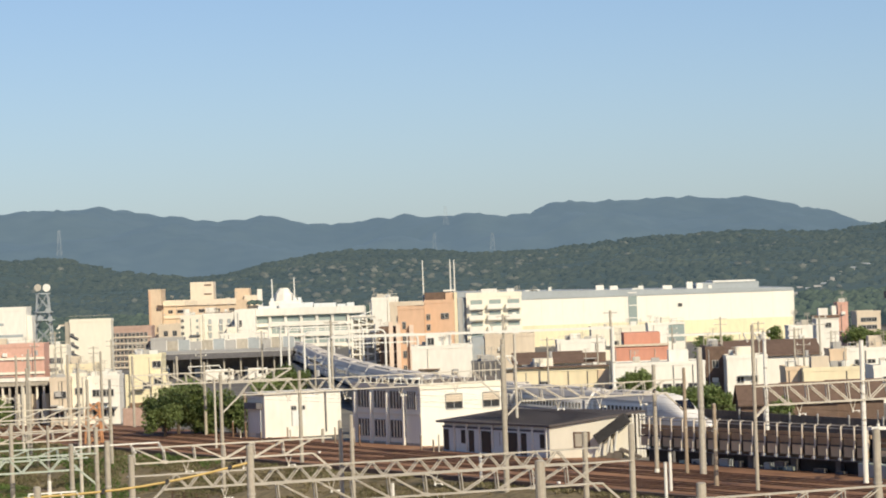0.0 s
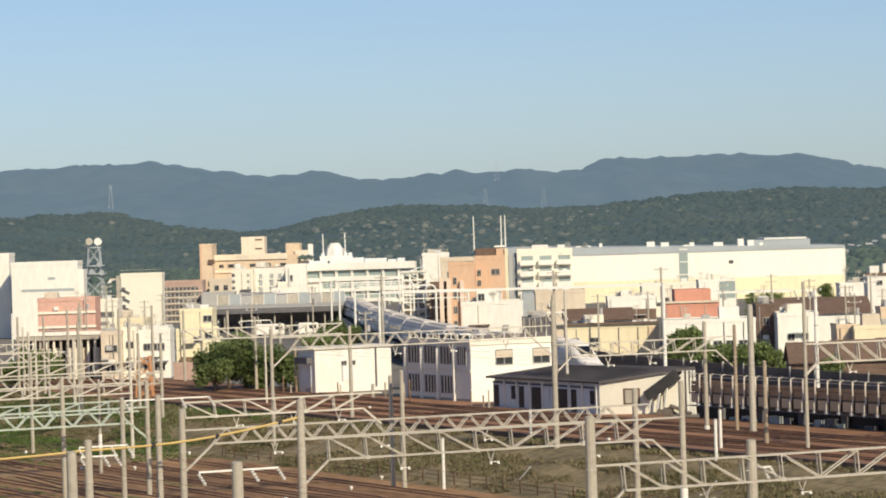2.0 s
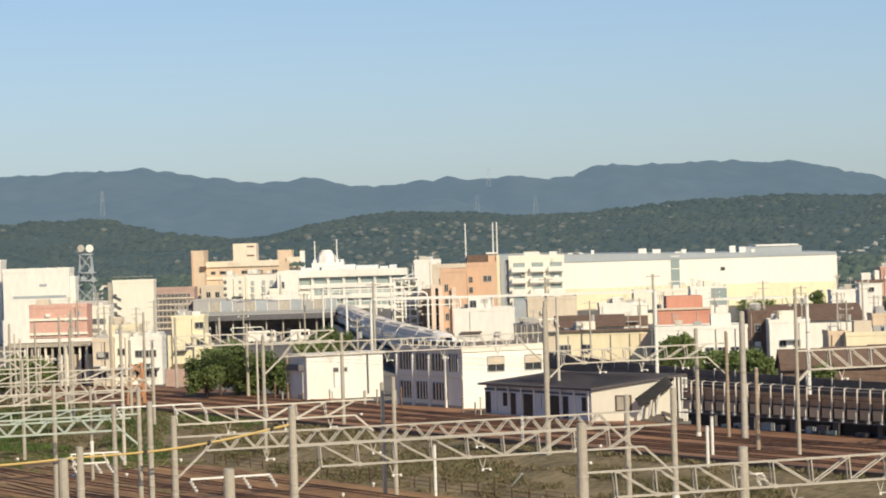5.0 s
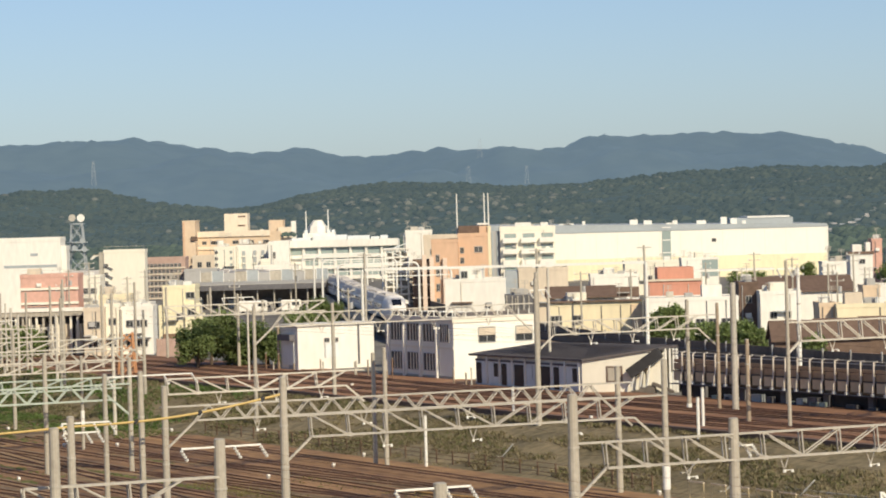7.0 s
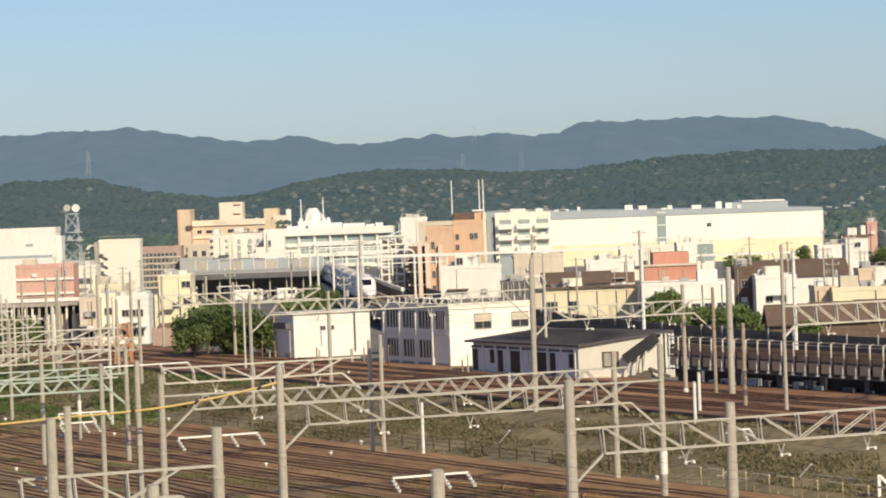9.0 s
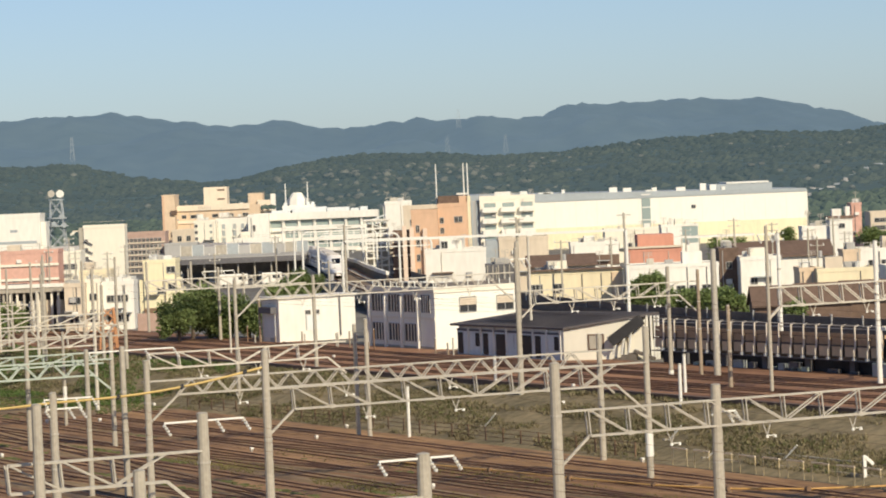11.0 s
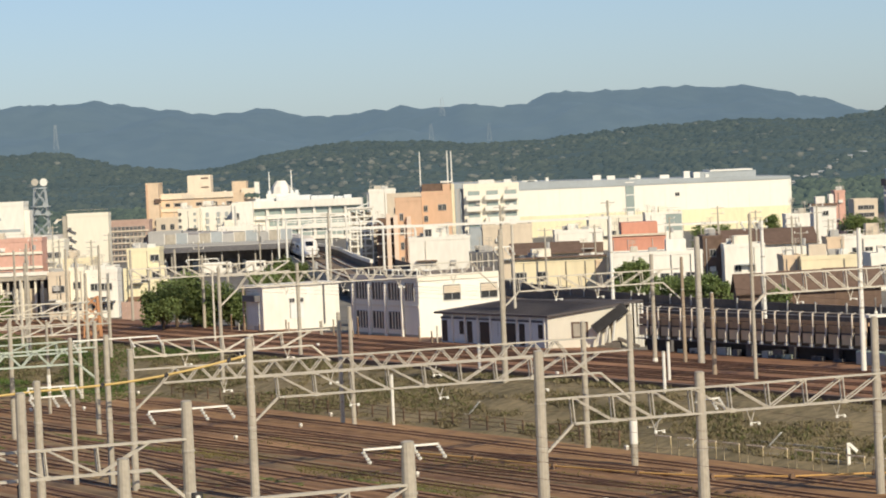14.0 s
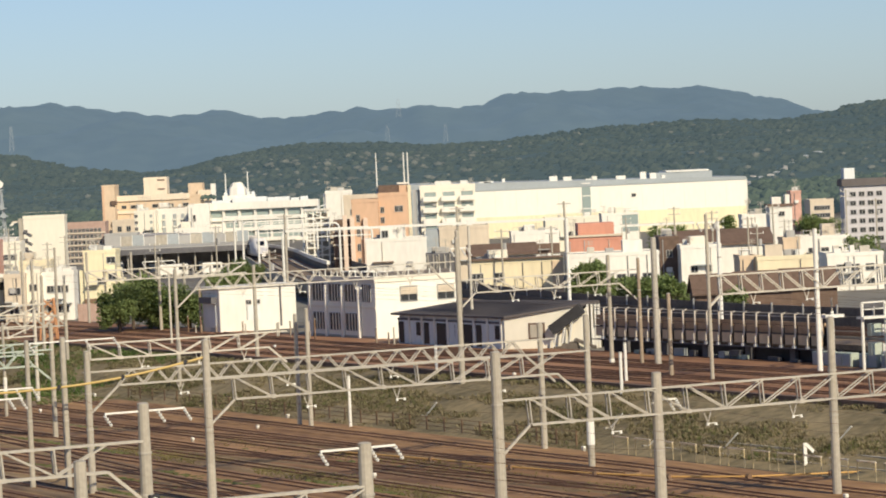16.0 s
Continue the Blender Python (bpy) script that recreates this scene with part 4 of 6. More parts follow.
# white corner building behind it
w3 = block("white_building", "plain white concrete building with round corner", -9.85, 640, 5.04, 13.77, 9, "white", lip=0.3)
chunk(w3, "corner", "white", -2.9, -2.5, 0.5, 6, 0, 13.6)
w4 = block("grey_beige_building", "grey-beige building behind the orange wing", -5.2, 600, 6.4, 13.0, 9, "beige", 3, 3, (0.7, 0.9), lip=0.4)
long_eaves = thing("long_canopy", "long white roof canopy on slim posts", "canopy", pose(45.7, 600, 3))
part("roof", box(bmesh.new(), -8.3, 8.3, -0.5, 4, 5.5, 5.85), "white", long_eaves)
for k in range(6):
    part("post", box(bmesh.new(), -8.0 + 3.2 * k, -7.85 + 3.2 * k, 0, 0.15, 0, 5.5), "steel", long_eaves)

# white complex with ribbon windows, its blank end block and its roof rooms
e = block("ribbon_office", "white office building with long ribbon windows", -33.67, 885, 28.78, 10.3, 30, "white", roof="lead", lip=0)
ew, eh, ed = e["size"]
part("roof_slab", box(bmesh.new(), -ew / 2 - 0.3, ew / 2 + 0.3, -1.3, 1.0, eh - 1.5, eh + 0.35), "white", e, "deep white roof slab")
for r, z in enumerate((eh - 3.4, eh - 6.2, eh - 9.0)):
    n = 7
    cw = ew / n
    for c in range(n):
        if r and c < 1:
            continue
        add_window(e, -ew / 2 + cw * (c + 0.5), -0.02, z, cw - 1.0, 1.7, pane="paleglass")
        part("pier", box(bmesh.new(), -ew / 2 + cw * c - 0.25, -ew / 2 + cw * c + 0.25, -0.7, -0.1, z - 0.1, z + 1.9), "white", e)
    part("sill_band", box(bmesh.new(), -ew / 2 + (0 if r == 0 else 2), ew / 2 + 0.1 - 3.0 * r, -1.0, -0.1, z - 1.0, z - 0.1), "white", e, "white spandrel band")
for x0, x1, z in ((1.2, 7.0, 1.3), (7.4, 9.6, 0.9), (9.9, 11.8, 1.2), (-13.5, -8.5, 1.0), (-8.0, 1.0, 1.6)):
    chunk(e, "roof_room", "cool", x0, x1, 4, 10, eh + 0.1, eh + z)
e2 = block("blank_white_block", "blank white end block of the office complex", -50.1, 878, 5.4, 10.38, 26, "white", lip=0.3, roof="lead")
add_window(e2, -1.2, -0.02, 6.3, 0.6, 1.6)
part("downpipe", tube(bmesh.new(), (-1.9, -0.1, 0), (-1.9, -0.1, 9.8), 0.12, n=8), "grey", e2)
e3 = block("roof_house", "white roof house with domed top and two antenna masts", -40.3, 895, 8.4, 12.2, 10, "white", lip=0.3)
bm = tube(bmesh.new(), (-0.4, 4, 12.2), (-0.4, 4, 14.4), 2.9, 2.5, 8)
tube(bm, (-0.4, 4, 14.4), (-0.4, 4, 15.9), 2.3, 1.2, 8)
part("dome", bm, "white", e3, "white stepped roof dome")
antenna(e3, -3.4, 2, 12.2, 18.4, 0.2)
antenna(e3, 2.5, 2, 12.2, 18.6, 0.2)
for x in (-3.9, 2.2, 3.4):
    chunk(e3, "roof_unit", "cool", x, x + 0.9, 1, 2, 12.2, 13.3)
e4 = block("low_white_shop", "low white block with a row of small dark windows", -50.0, 860, 11.0, 4.6, 8, "white", 2, 9, (0.7, 0.6), lip=0.3)


def stair_lattice():
    """A pale open stair tower wrapped in white framing beside the line."""
    t = thing("stair_tower", "pale open stair tower wrapped in white framing", "stair tower", pose(-13.46, 610, 3))
    w, h = 4.1, 10.85
    chunk(t, "core", "concrete", -w / 2 + 0.3, w / 2 - 0.2, 1.2, 4, 0, h - 0.6)
    for x in (-w / 2, -w / 6, w / 6, w / 2):
        part("column", box(bmesh.new(), x - 0.14, x + 0.14, 0, 0.28, 0, h), "white", t)
    for k in range(8):
        z = 1.2 + 1.35 * k
        part("landing", box(bmesh.new(), -w / 2 - 0.1, w / 2 + 0.1, -0.1, 1.2, z, z + 0.3), "white", t)
        part("flight", bar(bmesh.new(), (-w / 2 + 0.2, 0.6, z if k % 2 else z + 1.3), (w / 2 - 0.2, 0.6, z + 1.3 if k % 2 else z), 0.8, 0.16), "cool", t)
    part("roof", box(bmesh.new(), -w / 2 - 0.3, w / 2 + 0.3, -0.3, 4.2, h, h + 0.25), "white", t)


stair_lattice()
bh2 = block("brown_narrow_house", "dark brown narrow house with open galleries", -10.6, 622, 2.9, 7.6, 8, "brown", lip=0.1, roof="slate")
for k in range(4):
    part("gallery", box(bmesh.new(), -1.5, 1.5, -0.8, -0.02, 1.5 * k + 0.9, 1.5 * k + 1.15), "beige", bh2)
part("arch", bar(bmesh.new(), (-1.4, -0.9, 4.6), (1.4, -0.9, 5.1), 0.2), "steel", bh2)

# tan hotel
h1 = block("hotel_tower", "tan tiled tower at the end of a hotel", -80.26, 960, 3.54, 16.35, 16, "tan", lip=0.3)
# darker tile colour paints the shade on the tower's left face
chunk(h1, "corner_strip", "orange", -1.83, -1.2, -0.1, 1, 0, 16.3, "tiled corner strip in a darker colour for its shade")
# the balconies' recess shade is put on as dark boxes
for z in (10.8, 4.8):
    chunk(h1, "balcony", "brown", 0.6, 2.4, -0.6, -0.02, z, z + 1.3, "dark box for the shade of a recessed balcony")
h2 = block("hotel", "tan hotel with terraces and a cream roof room", -67.07, 968, 24.98, 12.6, 24, "tan", lip=0.3, pane="paleglass")
h2w, h2h, h2d = h2["size"]
part("terrace_wall", box(bmesh.new(), -h2w / 2, h2w / 2 - 3, -0.5, 0.3, h2h - 0.9, h2h + 0.75), "sand", h2, "cream terrace parapet")
part("floor_band", box(bmesh.new(), -h2w / 2, h2w / 2 - 5, -0.35, -0.02, h2h - 4.5, h2h - 3.6), "sand", h2)
# dark strip paints a recess that is not cut into the wall
part("floor_band", box(bmesh.new(), -h2w / 2, -h2w / 2 + 7, -0.8, -0.02, h2h - 8.6, h2h - 7.8), "brown", h2, "dark strip for the shade of a terrace recess")
for x, w in ((-9.5, 1.2), (-6.2, 2.6), (-0.5, 1.6), (3.8, 1.8), (8.2, 1.6)):
    add_window(h2, x, -0.02, h2h - 3.0, w, 0.9)
for k in range(7):
    part("terrace_rail", box(bmesh.new(), -5.2 + 0.55 * k, -5.0 + 0.55 * k, -0.6, -0.5, h2h - 0.8, h2h + 0.4), "palesteel", h2)
chunk(h2, "roof_room", "sand", -70.9 - h2.location.x, -64.2 - h2.location.x, 3, 14, h2h, h2h + 5.7, "cream roof room")
for z in (2.0, 4.6):
    part("vent", box(bmesh.new(), -66.9 - h2.location.x, -64.8 - h2.location.x, 2.9, 3.0, h2h + z, h2h + z + 0.4), "brown", h2)
chunk(h2, "roof_room", "tan", -58.1 - h2.location.x, -54.0 - h2.location.x, 3, 14, h2h - 6, h2h + 3.5)
chunk(h2, "roof_room", "sand", -55.4 - h2.location.x, -51.5 - h2.location.x, 2, 10, h2h - 6, h2h + 1.4)
chunk(h2, "tank", "white", -51.6 - h2.location.x, -50.2 - h2.location.x, 2, 4, h2h - 6, h2h + 3.1, "white roof tank")
bm = bmesh.new()
for j in range(5):
    bmesh.ops.create_icosphere(bm, subdivisions=1, radius=0.75, matrix=pose(13.2 + 0.8 * j, -0.2, h2h - 0.8 + 0.25 * (j % 2)))
part("roof_planting", bm, "grove", h2, "green terrace planting")
h3 = block("hotel_wing", "pale lower wing of the hotel with a dark garage gap", -74.6, 940, 6.6, 6.4, 16, "beige", 2, 2, (1.1, 1.4), lip=0.4)
g1 = block("flats", "cream block of flats with small windows down one edge", -65.74, 900, 5.73, 9.12, 14, "cream", lip=0.4)
for k in range(5):
    add_window(g1, -2.35, -0.02, 0.9 + 1.7 * k, 0.7, 0.7)
    add_window(g1, 1.6, -0.02, 0.9 + 1.7 * k, 0.5, 0.6, pane="paleglass")
g2 = block("flats", "white block of flats with tall grey bays", -58.87, 905, 8.34, 9.4, 14, "white", lip=0.4)
for k in (-2.6, 0.4, 2.6):
    part("bay", box(bmesh.new(), k, k + 0.8, -0.3, -0.02, 0.6, 8.2), "lead", g2, "grey glazed bay")
    for j in range(4):
        part("bay_sill", box(bmesh.new(), k - 0.15, k + 0.95, -0.5, -0.3, 0.8 + 1.9 * j, 1.2 + 1.9 * j), "white", g2)
chunk(g2, "lean_roof", "brown", -3.6, 3.4, 0.3, 5, 9.4, 10.0, "brown roof edge")
g3 = block("low_block", "low cream building beside the flats", -57.59, 880, 20.69, 0.92, 12, "cream", 1, 8, (1.2, 1.0), lip=0.3)

# red-brown apartments far off
r1 = block("brick_apartments", "brown brick apartments with a grid of windows", -67.2, 735, 9.5, 8.8, 9, "brick", 6, 9, (0.6, 0.75), lip=0.3)
block("grey_annex", "pale grey annex below the hotel with one small window", -58.9, 732, 7.2, 6.2, 6, "grey", 1, 2, (0.6, 0.9), lip=0.2)
for k in range(6):
    part("floor_edge", box(bmesh.new(), -r1["size"][0] / 2, r1["size"][0] / 2, -0.35, -0.02, 1.32 * k, 1.32 * k + 0.3), "beige", r1)
# white five-storey block with outside stair
i1 = block("white_flats", "plain white five-storey block with an outside stair", -63.91, 620, 7.6, 11.82, 5, "cream", lip=0.3)
iw, ih, idp = i1["size"]
# greyer material here paints the shade of the left-facing side
chunk(i1, "stair_wall", "concrete", -iw / 2 - 0.9, -iw / 2, 0.2, 4.5, 0, ih - 0.1, "stair side wall in a greyer colour for its shade")
for k in range(4):
    z = ih - 3.4 - 1.6 * k
    part("stair_flight", bar(bmesh.new(), (-iw / 2 + 0.1, -0.2, z + 0.9), (-iw / 2 + 1.6, -0.2, z + 0.1), 0.4, 0.22), "slate", i1)
    add_window(i1, -iw / 2 + 0.45, -0.02, z + 0.5, 0.5, 0.6)
part("rail", bar(bmesh.new(), (-iw / 2, 0, ih + 0.9), (iw / 2, 0, ih + 0.9), 0.06), "steel", i1)

# pink school-like building and white hall at the edge of town
j1 = block("salmon_school", "salmon and cream school building with long windows", -70.38, 560, 9.59, 8.65, 8, "red", lip=0.3)
for k in range(5):
    x0 = (-4.6, -3.0, 1.2, 2.6, 3.6)[k]
    add_window(j1, x0 + 0.5, -0.02, 1.9 + 1.9 * (k % 2), 0.8, 0.5)
for k in range(3):
    part("floor_edge", box(bmesh.new(), -4.9, 4.9, -0.3, -0.02, 1.5 + 2.4 * k, 1.9 + 2.4 * k), "cream", j1)
j2 = block("white_hall", "large plain white hall with a dark band", -84.41, 640, 12.68, 14.17, 8, "white", lip=0.5)
part("band", box(bmesh.new(), -4.5, 5.6, -0.06, 0.1, j2["size"][1] - 5.2, j2["size"][1] - 4.7), "lead", j2)
part("vent", box(bmesh.new(), 0.6, 2.0, -0.06, 0.1, j2["size"][1] - 3, j2["size"][1] - 2.5), "lead", j2)
chunk(j2, "side_block", "white", j2["size"][0] / 2, j2["size"][0] / 2 + 1.0, 1, 6, 0, j2["size"][1] - 1.2)
j3 = block("white_hall", "large plain white hall beside its twin", -96.23, 650, 7.42, 16, 8, "white", lip=0.5)
j4 = block("pale_house", "pale flat-roofed house with a dark entrance", -67.13, 590, 3.96, 7.64, 8, "cream", 2, 3, (1.0, 0.9))
j5 = block("pale_house", "pale flat-roofed house with a dark entrance", -59.59, 560, 5.17, 4.87, 8, "butter", 1, 4, (1.2, 0.9))
j6 = block("pale_house", "white flat-roofed building beside the tracks", -50.12, 500, 4.53, 4.88, 8, "white", 2, 3, (1.0, 0.9))

# yellow stepped house
k1 = block("yellow_house", "yellow stepped house with few windows", -40.95, 470, 4.5, 8.15, 8, "yellow", lip=0.2)
for wx, wz in ((0.2, 3.6), (1.6, 6.5), (1.4, 1.2)):
    add_window(k1, wx, -0.02, wz, 1.1, 0.8)
chunk(k1, "annex", "yellow", k1["size"][0] / 2, k1["size"][0] / 2 + 0.9, 0.5, 6, 0, 4.2)
chunk(k1, "annex", "yellow", -k1["size"][0] / 2 - 0.7, -k1["size"][0] / 2, 0.4, 5, 0, 5.6)
chunk(k1, "terrace_wall", "yellow", 0.8, k1["size"][0] / 2 + 0.9, -0.5, 0, 0, 5.8)
add_window(k1, 1.7, -0.52, 4.2, 0.9, 0.8)
chunk(k1, "base_wall", "rust", -k1["size"][0] / 2 - 0.1, k1["size"][0] / 2 + 0.9, -0.3, 0, 0, 1.6, "brown base wall")


def canopy():
    t = thing("station_canopy", "long grey station canopy on steel columns", "canopy", pose(-40.86, 640, 3), kind="")
    w = 26.5
    h = 8.1 - 3
    part("fascia", box(bmesh.new(), -w / 2, w / 2, -0.1, 0.1, h - 1.5, h - 0.5), "slate", t, "grey metal fascia")
    bm = prism(bmesh.new(), [(-0.1, h - 0.5), (5, h - 0.1), (5, h + 0.1), (-0.1, h - 0.3)], -w / 2, w / 2)
    bmesh.ops.transform(bm, matrix=Matrix(((0, 1, 0, 0), (1, 0, 0, 0), (0, 0, 1, 0), (0, 0, 0, 1))), verts=bm.verts[:])
    bmesh.ops.recalc_face_normals(bm, faces=bm.faces[:])
    part("roof", bm, "grey", t, "weathered grey canopy roof")
    rng = random.Random(19)
    for k in range(9):
        x = -w / 2 + 0.5 + k * (w - 1) / 8
        part("column", tube(bmesh.new(), (x, 1, 0), (x, 1, h - 0.5), 0.16, n=8), "steel", t)
        part("stored_rack", box(bmesh.new(), x + 0.4, x + rng.uniform(1.0, 2.4), 6, 7, 0, rng.uniform(0.8, 2.2)), rng.choice(("lead", "grey", "slate", "red")), t)
    for k in range(12):
        x = -w / 2 + 1 + k * (w - 2) / 11
        part("screen", box(bmesh.new(), x - 1.05, x + 1.05, 5.2, 5.3, h + 0.1, h + 1.75 + 0.2 * (k % 3)), ("grey", "concrete", "lead")[k % 3], t, "translucent grey screen panel")
        part("screen_post", box(bmesh.new(), x + 1.05, x + 1.17, 5.15, 5.35, h, h + 2.2), "whitesteel", t)
    # dark wall added here: the shade under the canopy put into colour
    part("back_wall", box(bmesh.new(), -w / 2, w / 2, 7.4, 7.6, 0, h + 1.4), "darkwall", t)


canopy()


def lattice_tower(name, label, x, y, z0, z1, w0, w1, material, dishes=False, bar_w=0.16):
    t = thing(name, label, "tower", pose(x, y, z0))
    h = z1 - z0
    n = max(int(h / (w0 * 1.1)), 4)
    for sx in (-1, 1):
        for sy in (-1, 1):
            part("leg", bar(bmesh.new(), (sx * w0 / 2, sy * w0 / 2, 0), (sx * w1 / 2, sy * w1 / 2, h), bar_w), material, t)
    for i in range(n):
        a, b = i / n, (i + 1) / n
        wa, wb = w0 + (w1 - w0) * a, w0 + (w1 - w0) * b
        for y in (-1, 1):
            part("brace", bar(bmesh.new(), (-wa / 2, y * wa / 2, a * h), (wb / 2, y * wb / 2, b * h), bar_w * 0.65), material, t)
            part("brace", bar(bmesh.new(), (wa / 2, y * wa / 2, a * h), (-wb / 2, y * wb / 2, b * h), bar_w * 0.65), material, t)
    if dishes:
        for z, r in ((h, 1.9), (h * 0.72, 2.6), (h * 0.6, 2.9)):
            part("platform", tube(bmesh.new(), (0, 0, z), (0, 0, z + 0.3), r, n=12), material, t)
        part("dish", tube(bmesh.new(), (1.2, -1.4, h + 1.6), (1.2, -1.0, h + 1.6), 1.0, 0.4, 14), "whitesteel", t, "white round dish")
        part("dish", tube(bmesh.new(), (-1.0, -1.4, h + 1.7), (-1.0, -1.0, h + 1.7), 0.9, 0.4, 14), "steel", t)
        for x, z in ((1.5, h * 0.75), (-0.5, h * 0.64), (2.0, h * 0.62)):
            part("dish", tube(bmesh.new(), (x, -2.4, z), (x, -2.1, z), 0.7, 0.4, 12), "lead", t)
    return t


lattice_tower("radio_tower", "grey lattice radio tower with round dishes", -99.36, 850, 3, 19.61, 5.0, 2.6, "lead", True, 0.26)
lattice_tower("orange_mast", "orange lattice mast beside the tracks", -39.48, 383.02, 3, 7.9, 1.9, 1.3, "orangepaint", bar_w=0.15)


for x, y, z0, z1 in ((-445.85, 4000, 55.9, 89.39), (14.27, 4000, 80.16, 102.25), (69.1, 4000, 44.12, 69.56), (0.02, 4000, 47.23, 71.34)):
    lattice_tower("pylon", "faint grey power pylon on the mountain side", x, y, z0, z1, 6, 2, "lead", bar_w=0.16)


# ---- town between the line and the factory ----
def cottage(name, label, x, y, w, d, h, rise, wall, roof, yaw=0.0, windows=2, base=3.0, category="house"):
    """A house with a pitched roof whose ridge runs along its front."""
    t = thing(name, label, category, pose(x, y, base, 0, 0, yaw), "houses of the town")
    chunk(t, "wall", wall, -w / 2, w / 2, 0, d, 0, h)
    bm = prism(bmesh.new(), [(-0.5, h - 0.1), (d / 2, h + rise - 0.1), (d + 0.5, h - 0.1), (d + 0.5, h + 0.08), (d / 2, h + rise + 0.15), (-0.5, h + 0.08)], -w / 2 - 0.3, w / 2 + 0.3)
    bmesh.ops.transform(bm, matrix=Matrix(((0, 1, 0, 0), (1, 0, 0, 0), (0, 0, 1, 0), (0, 0, 0, 1))), verts=bm.verts[:])
    bmesh.ops.recalc_face_normals(bm, faces=bm.faces[:])
    part("roof", bm, roof, t)
    for s in (-1, 1):
        bm = prism(bmesh.new(), [(0, h - 0.05), (d, h - 0.05), (d / 2, h + rise - 0.15)], -0.05, 0.05)
        bmesh.ops.transform(bm, matrix=Matrix(((0, 1, 0, s * (w / 2 - 0.06)), (1, 0, 0, 0), (0, 0, 1, 0), (0, 0, 0, 1))), verts=bm.verts[:])
        bmesh.ops.recalc_face_normals(bm, faces=bm.faces[:])
        part("gable", bm, wall, t)
    for k in range(windows):
        add_window(t, -w / 2 + w * (k + 0.5) / windows, -0.02, h - 1.9, 1.1, 1.0)
    return t


n1 = block("white_house", "white stucco house with stepped roof", 0.5, 470, 8.52, 7.95, 9, "white", lip=0.2)
chunk(n1, "upper_storey", "white", -2.2, 1.4, 1, 7, n1["size"][1], n1["size"][1] + 1.6)
add_window(n1, -1.5, 0.98, n1["size"][1] + 0.3, 0.8, 0.9)
chunk(n1, "garage", "slate", 2.6, 4.2, -0.4, 0, 0, 3.5, "dark roller door")
n2 = block("grey_house", "grey flat-roofed building with a dark side", 11.1, 520, 7.68, 8.32, 10, "beige", lip=0.2, roof="slate")
chunk(n2, "side_wing", "lead", -n2["size"][0] / 2 - 2.0, -n2["size"][0] / 2, 0.3, 8, 0, n2["size"][1] - 0.2)
n3 = block("dark_store", "dark open store with steel posts", 6.61, 455, 4.2, 6, 6, "slate", lip=0.1, roof="dark")
for k in range(6):
    part("post", box(bmesh.new(), -2.0 + 0.75 * k, -1.85 + 0.75 * k, -0.2, -0.05, 0, n3["size"][1]), "steel", n3)
n4 = block("beige_house", "long beige two-storey house with small windows", 15.66, 430, 12.06, 5.37, 8, "butter", lip=0.2)
for x, w in ((-5.6, 0.8), (-4.7, 0.8), (-2.2, 1.2)):
    add_window(n4, x, -0.02, n4["size"][1] - 2.6, w, 1.1)
chunk(n4, "tan_bay", "tan", 4.6, 6.0, -0.25, 0, 0, n4["size"][1] - 0.2, "tan end bay")
part("roof_edge", box(bmesh.new(), -6, 6, -0.5, 1.5, n4["size"][1] + 0.2, n4["size"][1] + 0.4), "brown", n4)
n5 = cottage("long_house", "house with brown tiled roof behind the line", 14.69, 452, 9, 7, 8.62 - 3, 1.3, "beige", "brown")
n6 = block("white_shop", "white flat-roofed shop with a dark band", 23.8, 560, 7.99, 6.1, 9, "white", lip=0.3)
part("band", box(bmesh.new(), -4, 4, -0.2, -0.02, 2.5, 4.2), "brown", n6)
n7 = block("orange_house", "orange rendered building with a stepped roof", 30.07, 500, 8.06, 6.14, 9, "coral", 1, 3, (0.9, 1.1), lip=0.2)
chunk(n7, "upper_storey", "coral", -2.4, 3.0, 1, 8, n7["size"][1], n7["size"][1] + 2.2)
part("roof_edge", box(bmesh.new(), -4.2, 4.2, -0.3, 0.5, n7["size"][1] + 0.2, n7["size"][1] + 0.5), "beige", n7)
n8 = block("white_factory", "low white building along the line", 27.6, 420, 11.21, 5.95, 9, "white", 1, 6, (1.0, 0.8), lip=0.2)
n9 = block("glass_office", "small grey glazed office with white frame", 43.51, 640, 6.99, 7.2, 8, "white", lip=0.2)
chunk(n9, "glazing", "paleglass", 0.4, 3.4, -0.06, 0.1, n9["size"][1] - 3.4, n9["size"][1] - 0.2, "grey-green glazing")
n10 = block("pale_shop", "pale shop with a long white roof edge", 35.93, 660, 11.64, 6.51, 9, "cream", 1, 4, (1.4, 1.0), lip=0.2)


def hall(name, label, x, y, w, d, h, rise, wall, roof, yaw=0.0, base=3.0):
    return cottage(name, label, x, y, w, d, h, rise, wall, roof, yaw, 0, base, "hall")


hall("dark_roofed_hall", "white hall with a broad dark roof", 45.93, 470, 14.5, 12, 8.11 - 3, 1.9, "white", "brown")
block("white_hall_wing", "white low building before the hall", 40.29, 440, 5.32, 5.9, 8, "white", 1, 2, (0.8, 0.8), lip=0.2)
block("dark_house", "dark brown narrow house", 36.55, 445, 2.54, 7.15, 8, "brown", 2, 1, (0.7, 0.9), lip=0.1, roof="slate")
t1 = block("white_tower_house", "white tower house with one dark window", 57.95, 500, 3.36, 9.59, 5, "white", lip=0.3, roof="slate")
add_window(t1, 0.1, -0.02, t1["size"][1] - 1.4, 0.8, 0.6)
chunk(t1, "roof_tank", "white", -1.2, 0.2, 1, 3, t1["size"][1], t1["size"][1] + 1.4)
chunk(t1, "roof_tank", "white", 0.8, 1.5, 1, 3, t1["size"][1], t1["size"][1] + 1.7)
